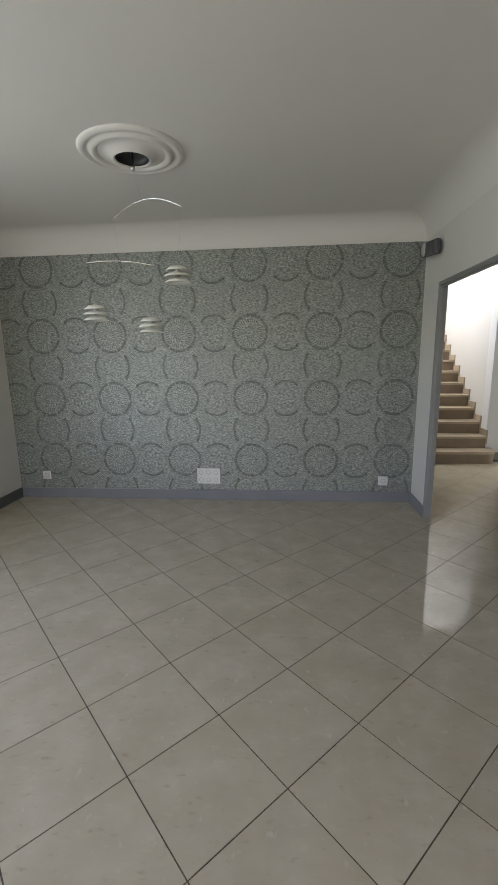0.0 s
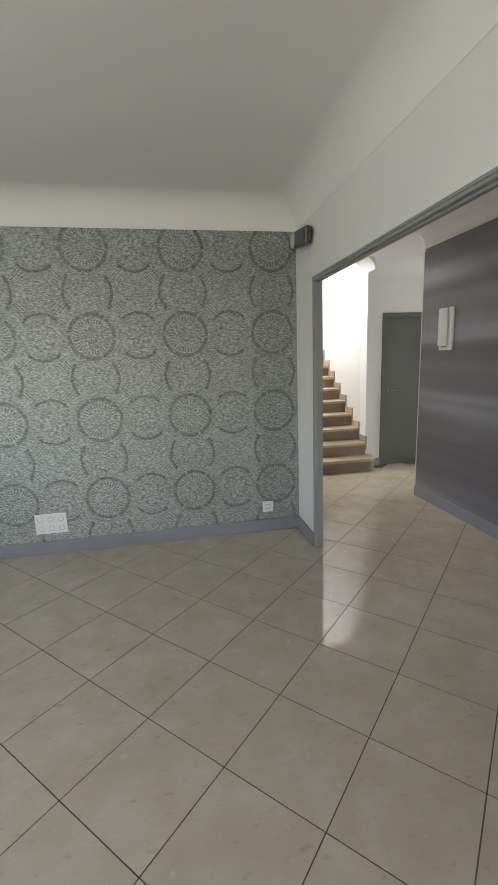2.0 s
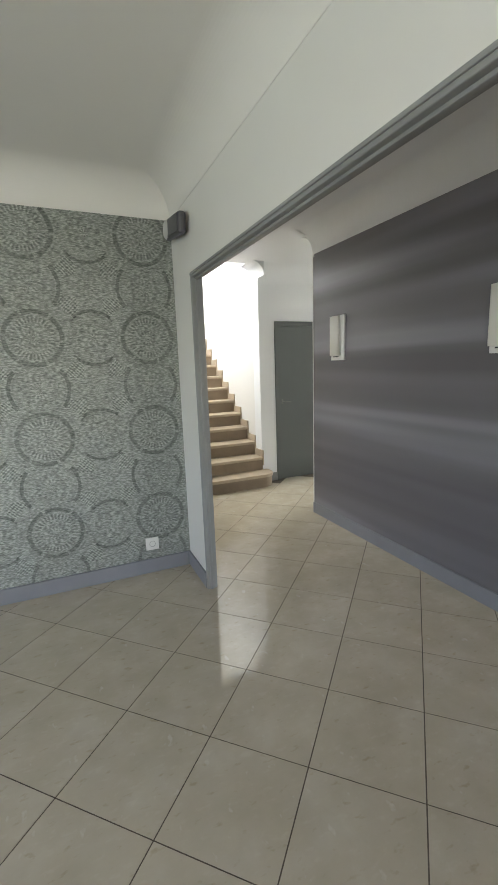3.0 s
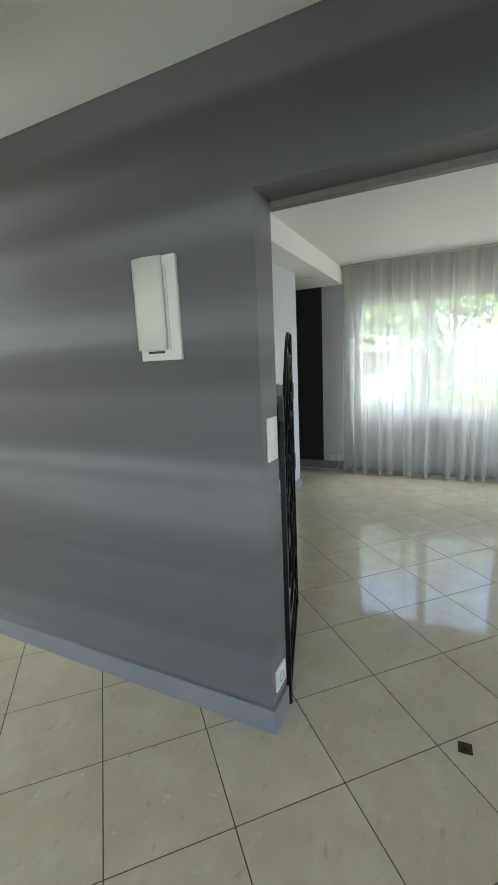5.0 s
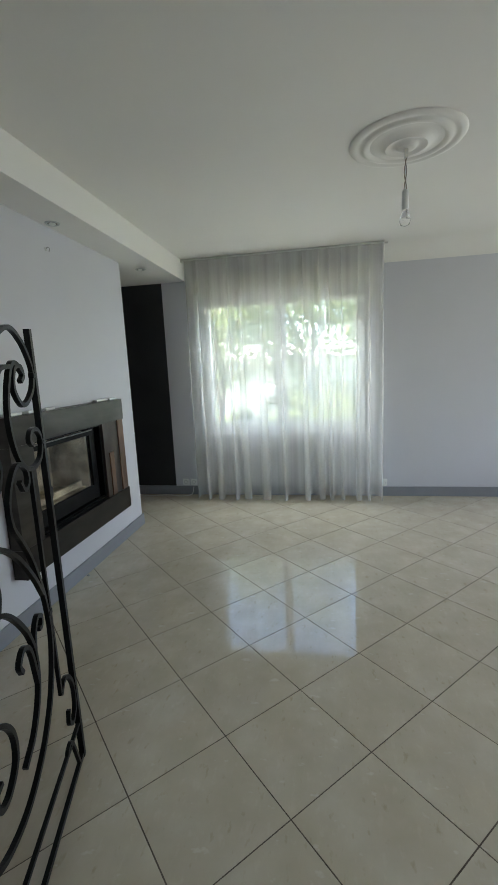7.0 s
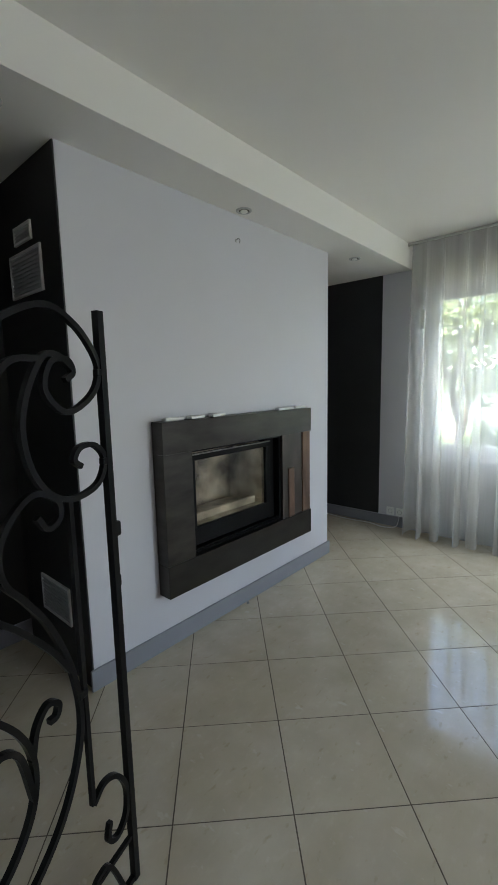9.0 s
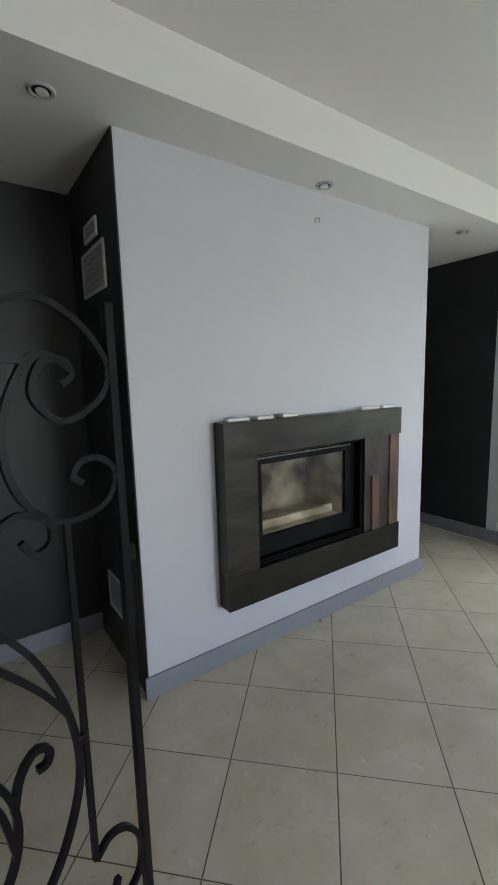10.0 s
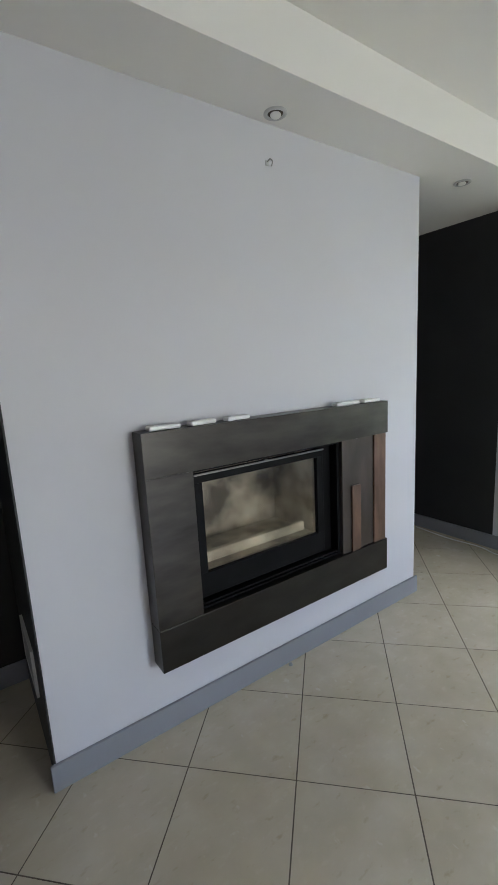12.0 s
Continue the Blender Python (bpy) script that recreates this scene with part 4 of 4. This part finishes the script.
    put("handle", M_OLDMETAL, fire, (4.778, 4.796, 2.138, 2.152, 1.051, 1.058), bev=0.002)
    return t


fireplace()


def remote(x0, x1, turn, label):
    L = x1 - x0
    t = thing("mantel_light_bar", pose((x0 + x1) / 2, 2.140, 1.2435, 0, 0, turn), label, "white bar", "white bars on the mantel")
    part("body", boxes((-L / 2, L / 2, -0.020, 0.020, 0, 0.017), bev=0.005), M_PLASTIC, t)
    part("button", boxes((-L / 2 + 0.012, -L / 2 + 0.026, -0.006, 0.006, 0.0165, 0.0185), bev=0.0006), M_GRILLE, t)
    return t


remote(4.268, 4.392, 2, "flat white plastic bar lying on the fireplace top")
remote(4.430, 4.545, 8, "flat white plastic bar lying on the fireplace top")
remote(4.590, 4.705, 8, "flat white plastic bar lying on the fireplace top")
remote(5.205, 5.370, 0, "long flat white plastic bar on the fireplace top")
remote(5.400, 5.520, 0, "flat white plastic bar lying on the fireplace top")


def picture_hook():
    t = thing("wall_hook", (4.896, CHY, 2.258), "small white wall hook with bare wire end", "hook")
    part("base", boxes((-0.008, 0.008, -0.005, 0, -0.010, 0.010), bev=0.002), M_GRILLE, t)
    part("pin", sweep(bmesh.new(), smooth_line([(0.001, -0.004, 0.004), (0.006, -0.016, 0.012), (0.016, -0.018, 0.004), (0.012, -0.016, -0.014)]), 0.005, 0.005, (1, 0, 0), 6), M_SOCKET, t)


picture_hook()


def spotlight(x, y):
    t = thing("ceiling_spotlight", (x, y, COVE), "small round pale recessed spotlight in the soffit", "spotlight", "spotlights in the soffit")
    part("ring", lathe(bmesh.new(), [(0.046, 0.001), (0.046, -0.004), (0.040, -0.008), (0.033, -0.006), (0.030, -0.001)], 36), M_GRILLE, t, "pale grey enamelled ring", True)
    # dark disc stands in for the crescent of shade behind the tilted lamp
    part("cup_shade_disc", lathe(bmesh.new(), [(0.030, -0.002), (0.022, -0.0012), (0.010, -0.001), (0.0, -0.001)], 28), M_BRONZE, t, "flat dark disc for the shade inside the cup", smooth=True)
    bm = lathe(bmesh.new(), [(0.021, 0.001), (0.021, -0.001), (0.017, -0.002), (0.0, -0.0022)], 28)
    bm.transform(pose(0.004, 0.004, -0.0045, -6, 8, 0))
    part("lamp", bm, M_OPAL, t, "tilted frosted lamp face", True)
    return t


for sx in (3.579, 4.891, 6.225):
    spotlight(sx, 2.117)


def vent(y0, y1, z0, z1, label):
    t = thing("air_vent", (3.83, (y0 + y1) / 2, z0), label, "air vent", "vents in the chimney side")
    h, w = z1 - z0, (y1 - y0) / 2
    part("frame", boxes((-0.010, 0, -w, -w + 0.012, 0, h), (-0.010, 0, w - 0.012, w, 0, h), (-0.010, 0, -w + 0.012, w - 0.012, 0, 0.012), (-0.010, 0, -w + 0.012, w - 0.012, h - 0.012, h)), M_PLASTIC, t, "white vent frame")
    part("backing", boxes((-0.002, 0, -w + 0.012, w - 0.012, 0.012, h - 0.012)), M_GRILLE, t)
    n = max(4, int((h - 0.024) / 0.016))
    for k in range(n):
        z = 0.012 + (h - 0.024) * (k + 0.5) / n
        part("slat", boxes((-0.008, -0.003, -w + 0.012, w - 0.012, z - 0.0035, z + 0.0035)), M_GRILLE, t)


vent(2.36, 2.70, 1.852, 2.050, "large pale air vent in a black chimney side")
vent(2.44, 2.625, 2.085, 2.165, "small pale air vent in a black chimney side")
vent(2.36, 2.67, 0.258, 0.452, "low pale air vent in a black chimney side")
solid("plaster_crumb", lathe(bmesh.new(), [(0, 0.012), (0.008, 0.008), (0.011, 0.0), (0, 0)], 7, (4.894, 2.160, 0.0)), M_SOCKET, "tiny dark crumb on the floor by the chimney", "debris")


# ---- window and curtain ----
def window():
    t = thing("window_1", (RX + 0.12, WY0, WZ0), "white two-leaf casement window over a wide sill", "window", kind="structure")
    inv = Matrix.Translation((-(RX + 0.12), -WY0, -WZ0))

    def put(name, mat, parent, *specs, bev=0.004, label=""):
        bm = boxes(*specs, bev=bev)
        bm.transform(inv)
        return part(name, bm, mat, parent, label)

    xa, xb = RX + 0.10, RX + 0.16
    fr = put("window_frame", M_PLASTIC, t, (xa, xb, WY0, WY0 + 0.05, WZ0, WZ1), (xa, xb, WY1 - 0.05, WY1, WZ0, WZ1), (xa, xb, WY0 + 0.05, WY1 - 0.05, WZ0, WZ0 + 0.05), (xa, xb, WY0 + 0.05, WY1 - 0.05, WZ1 - 0.05, WZ1))
    mid = (WY0 + WY1) / 2
    for a, b in ((WY0 + 0.052, mid - 0.002), (mid + 0.002, WY1 - 0.052)):
        c, d = WZ0 + 0.052, WZ1 - 0.052
        leaf = put("casement", M_PLASTIC, t, (xa - 0.012, xb - 0.012, a, a + 0.058, c, d), (xa - 0.012, xb - 0.012, b - 0.058, b, c, d), (xa - 0.012, xb - 0.012, a + 0.058, b - 0.058, c, c + 0.058), (xa - 0.012, xb - 0.012, a + 0.058, b - 0.058, d - 0.058, d))
        pane = put("pane", M_PANE, leaf, (xa + 0.012, xa + 0.018, a + 0.05, b - 0.05, c + 0.05, d - 0.05), bev=0)
        pane.visible_shadow = False
    put("handle", M_PLASTIC, t, (xa - 0.045, xa - 0.013, mid - 0.012, mid + 0.012, 1.38, 1.42), (xa - 0.05, xa - 0.035, mid - 0.01, mid + 0.01, 1.28, 1.42))
    put("window_sill", M_PLASTIC, t, (RX - 0.03, RX + 0.10, WY0 - 0.04, WY1 + 0.04, WZ0 - 0.03, WZ0 - 0.002), label="white inner window sill")
    put("shutter_box", M_RENDER, t, (RX - 0.045, RX - 0.001, WY0 - 0.06, WY1 + 0.06, WZ1 + 0.012, WZ1 + 0.20), label="cream roller shutter box")


window()


def curtain():
    t = thing("curtain", (6.825, 0.87, 0), "floor-length white sheer curtain across the window", "curtain")
    y0, y1, zt = -0.155, 1.875, 2.590
    rnd = random.Random(4)
    count = 13
    widths = [rnd.uniform(0.6, 1.5) for _ in range(count)]
    loops = [rnd.uniform(0.8, 1.3) for _ in range(count)]
    depths = [rnd.uniform(0.6, 1.25) for _ in range(count)]
    leans = [rnd.uniform(-0.02, 0.02) for _ in range(count)]
    starts = [y0 + (y1 - y0) * sum(widths[:k]) / sum(widths) for k in range(count + 1)]
    per = 28

    def fold_row(z, push=0.0):
        """One level line through the pleats: they deepen and fold over themselves towards the hem."""
        s = 1 - z / zt
        row = []
        for k in range(count):
            w = starts[k + 1] - starts[k]
            for i in range(per + (k == count - 1)):
                f = 2 * math.pi * i / per
                side = k if f < math.pi else min(k + 1, count - 1)
                loop = w / (2 * math.pi) * (1.0 + 1.15 * loops[side] * min(1, 0.35 + 0.9 * s))
                depth = (0.006 + 0.070 * s) * depths[side]
                y = starts[k] + w * i / per - loop * math.sin(f) + leans[side] * s * math.cos(f / 2) - 0.04 * s * (starts[k] - y0) / (y1 - y0)
                x = -depth * math.cos(f) + 0.004 * math.sin(31 * y + 3 * s) - 0.07 * s + push
                dip = 0.015 * depths[side] * math.cos(f) * max(0, 1 - z / 0.5)
                row.append((x, y - 0.87, z - dip))
        return row

    def cloth(levels, push=0.0):
        bm = bmesh.new()
        rows = [[bm.verts.new(p) for p in fold_row(z, push)] for z in levels]
        for a, b in zip(rows, rows[1:]):
            for i in range(len(a) - 1):
                bm.faces.new((a[i], a[i + 1], b[i + 1], b[i]))
        return bm

    part("cloth", cloth([zt + (0.026 - zt) * j / 22 for j in range(23)]), M_CURTAIN, t, "translucent white voile", True)
    part("hem", cloth([0.056, 0.042, 0.025], -0.003), M_CURTAIN, t, "doubled stitched hem", True)
    part("heading", cloth([2.591, 2.565, 2.535], -0.003), M_CURTAIN, t, "gathered heading tape", True)
    rail = thing("curtain_rail", (6.825, 0.87, CEIL), "thin brown-grey curtain rail under the ceiling", "curtain rail")
    part("rail", boxes((-0.011, 0.011, -1.045, 1.045, -0.022, -0.002), bev=0.003), M_GRILLE, rail)
    for y in (-1.05, 1.05):
        part("finial", boxes((-0.016, 0.016, y - 0.016, y + 0.016, -0.030, 0.0), bev=0.005), M_BRUSH, rail)


curtain()


# ---- garden beyond the window ----
def tree(x, y, h, spread, seed, label):
    rnd = random.Random(seed)
    t = thing("tree", (x, y, -0.30), label, "tree", "trees in the garden")
    bm = bmesh.new()
    trunk = [Vector((0.1 * math.sin(k), 0.08 * math.cos(1.7 * k), h * 0.62 * k / 8)) for k in range(9)]
    sweep(bm, trunk, 0.17, 0.17, (0, 1, 0.01), 9, (1.0, 0.35))
    tips = []
    for k in range(9):
        b = trunk[3 + k % 5]
        a = 2.4 * k + rnd.random()
        e = b + Vector((math.cos(a) * spread * rnd.uniform(0.5, 0.9), math.sin(a) * spread * rnd.uniform(0.5, 0.9), h * rnd.uniform(0.1, 0.34)))
        m = b.lerp(e, 0.5) + Vector((0, 0, 0.15))
        sweep(bm, smooth_line([b, m, e], 4), 0.09, 0.09, (0.3, 1, 0.2), 6, (1, 0.3))
        tips += [m, e]
    part("trunk", bm, M_BARK, t)
    bm = bmesh.new()
    for k in range(3600):
        c = rnd.choice(tips)
        v = Vector((rnd.gauss(0, 1), rnd.gauss(0, 1), rnd.gauss(0, 0.75))) * (spread * 0.24)
        p = c + v
        r = rnd.uniform(0.05, 0.11)
        q = Euler((rnd.uniform(-1, 1), rnd.uniform(-1, 1), rnd.uniform(0, 6.28))).to_matrix()
        bm.faces.new([bm.verts.new(p + q @ Vector(w)) for w in ((-r, 0, 0), (0, -r * 0.45, 0.01), (r, 0, 0), (0, r * 0.45, 0.01))])
    part("crown", bm, M_LEAF, t, "loose crown of small green leaves")


for k, (x, y, h, s) in enumerate(((12.0, 2.9, 5.2, 1.6), (12.8, 0.7, 5.6, 1.7), (11.6, -1.2, 4.8, 1.5), (15.5, 1.9, 6.6, 2.2), (15.8, -0.9, 6.2, 2.1), (14.5, 5.0, 6.0, 2.0), (17.0, 4.0, 7.0, 2.4))):
    tree(x, y, h, s, 11 + k, "broad-leaved garden tree with a loose sunlit crown")


def shrub(x, y, r, seed):
    rnd = random.Random(seed)
    t = thing("shrub", (x, y, -0.30), "low leafy garden shrub in sunlight", "shrub", "shrubs along the drive")
    bm = bmesh.new()
    for k in range(7):
        a = k * 0.9
        sweep(bm, [Vector((0, 0, 0)), Vector((0.4 * r * math.cos(a), 0.4 * r * math.sin(a), r * 0.9))], 0.02, 0.02, (0.2, 1, 0.1), 5)
    part("stem", bm, M_BARK, t)
    bm = bmesh.new()
    for k in range(2200):
        v = Vector((rnd.gauss(0, 1), rnd.gauss(0, 1), 0)) * r * 0.42
        p = Vector((v.x, v.y, r * rnd.uniform(0.15, 1.25) * max(0.2, 1.1 - v.length / r)))
        s = rnd.uniform(0.03, 0.07)
        q = Euler((rnd.uniform(-1.2, 1.2), rnd.uniform(-1.2, 1.2), rnd.uniform(0, 6.28))).to_matrix()
        bm.faces.new([bm.verts.new(p + q @ Vector(w)) for w in ((-s, 0, 0), (0, -s * 0.5, 0), (s, 0, 0), (0, s * 0.5, 0))])
    part("foliage", bm, M_LEAF, t)


for k, (x, y, r) in enumerate(((10.4, 1.0, 1.05), (10.0, 0.2, 1.1), (10.6, -0.7, 1.1), (11.4, 2.2, 0.8), (11.0, 3.3, 0.9), (11.8, 0.5, 1.5), (12.2, -0.4, 1.6), (12.6, 1.3, 1.2))):
    shrub(x, y, r, 40 + k)
solid("drive", boxes((8.2, 9.6, -12, 14, -0.31, -0.285), (9.6, 30, 1.4, 3.4, -0.31, -0.286)), M_GRAVEL, "pale sunlit gravel drive", "drive", kind="structure")
solid("garden_wall", boxes((18.5, 18.75, -14, 18, -0.3, 1.7), (18.45, 18.8, -14, 18, 1.7, 1.78)), M_RENDER, "cream rendered garden wall with a coping", "garden wall", kind="structure")


# ---- floor tiles ----
def lay_tiles():
    S, J, T = 0.40, 0.0046, 0.003
    def tile_mesh(bm, m):
        h = (S - J) / 2
        lo, hi = ([bm.verts.new(m @ Vector((x * h, y * h, z))) for x, y in ((-1, -1), (1, -1), (1, 1), (-1, 1))] for z in (-T, 0))
        for k in range(4):
            bm.faces.new((lo[k], lo[(k + 1) % 4], hi[(k + 1) % 4], hi[k]))
        bm.faces.new(hi)
    bm = bmesh.new()
    tile_mesh(bm, Matrix.Identity(4))
    one = finish(bm, "tile", M_TILE)
    rest = bmesh.new()
    q = S / 2 ** 0.5
    spots = []
    for i in range(-26, 30):
        for j in range(-30, 30):
            x, y = (i - j) * q, (i + j + 1) * q
            if -3.0 < x < 7.15 and -4.1 < y < 4.8:
                if y > 3.3 and (x < 1.1 or x > 4.6):
                    continue
                spots.append((x, y))
    # the stretch that the walk passes nearest becomes single tiles
    near = sorted(spots, key=lambda p: min(math.hypot(p[0] - a, p[1] - b) for a, b in ((-0.6, 1.2), (0.6, 1.4), (1.8, 1.6), (3.2, 0.8), (4.4, 0.9), (5.4, 0.8))))
    for k, (x, y) in enumerate(near):
        m = pose(x, y, 0, 0, 0, 45)
        if k < 300:
            ob = new("tile", one)
            ob.matrix_basis, ob.parent = m, FLOOR
        else:
            tile_mesh(rest, m)
    ob = part("tiles", rest, M_TILE, FLOOR, "beige floor tiles further off")
    ob["kind"] = "stuff"


lay_tiles()
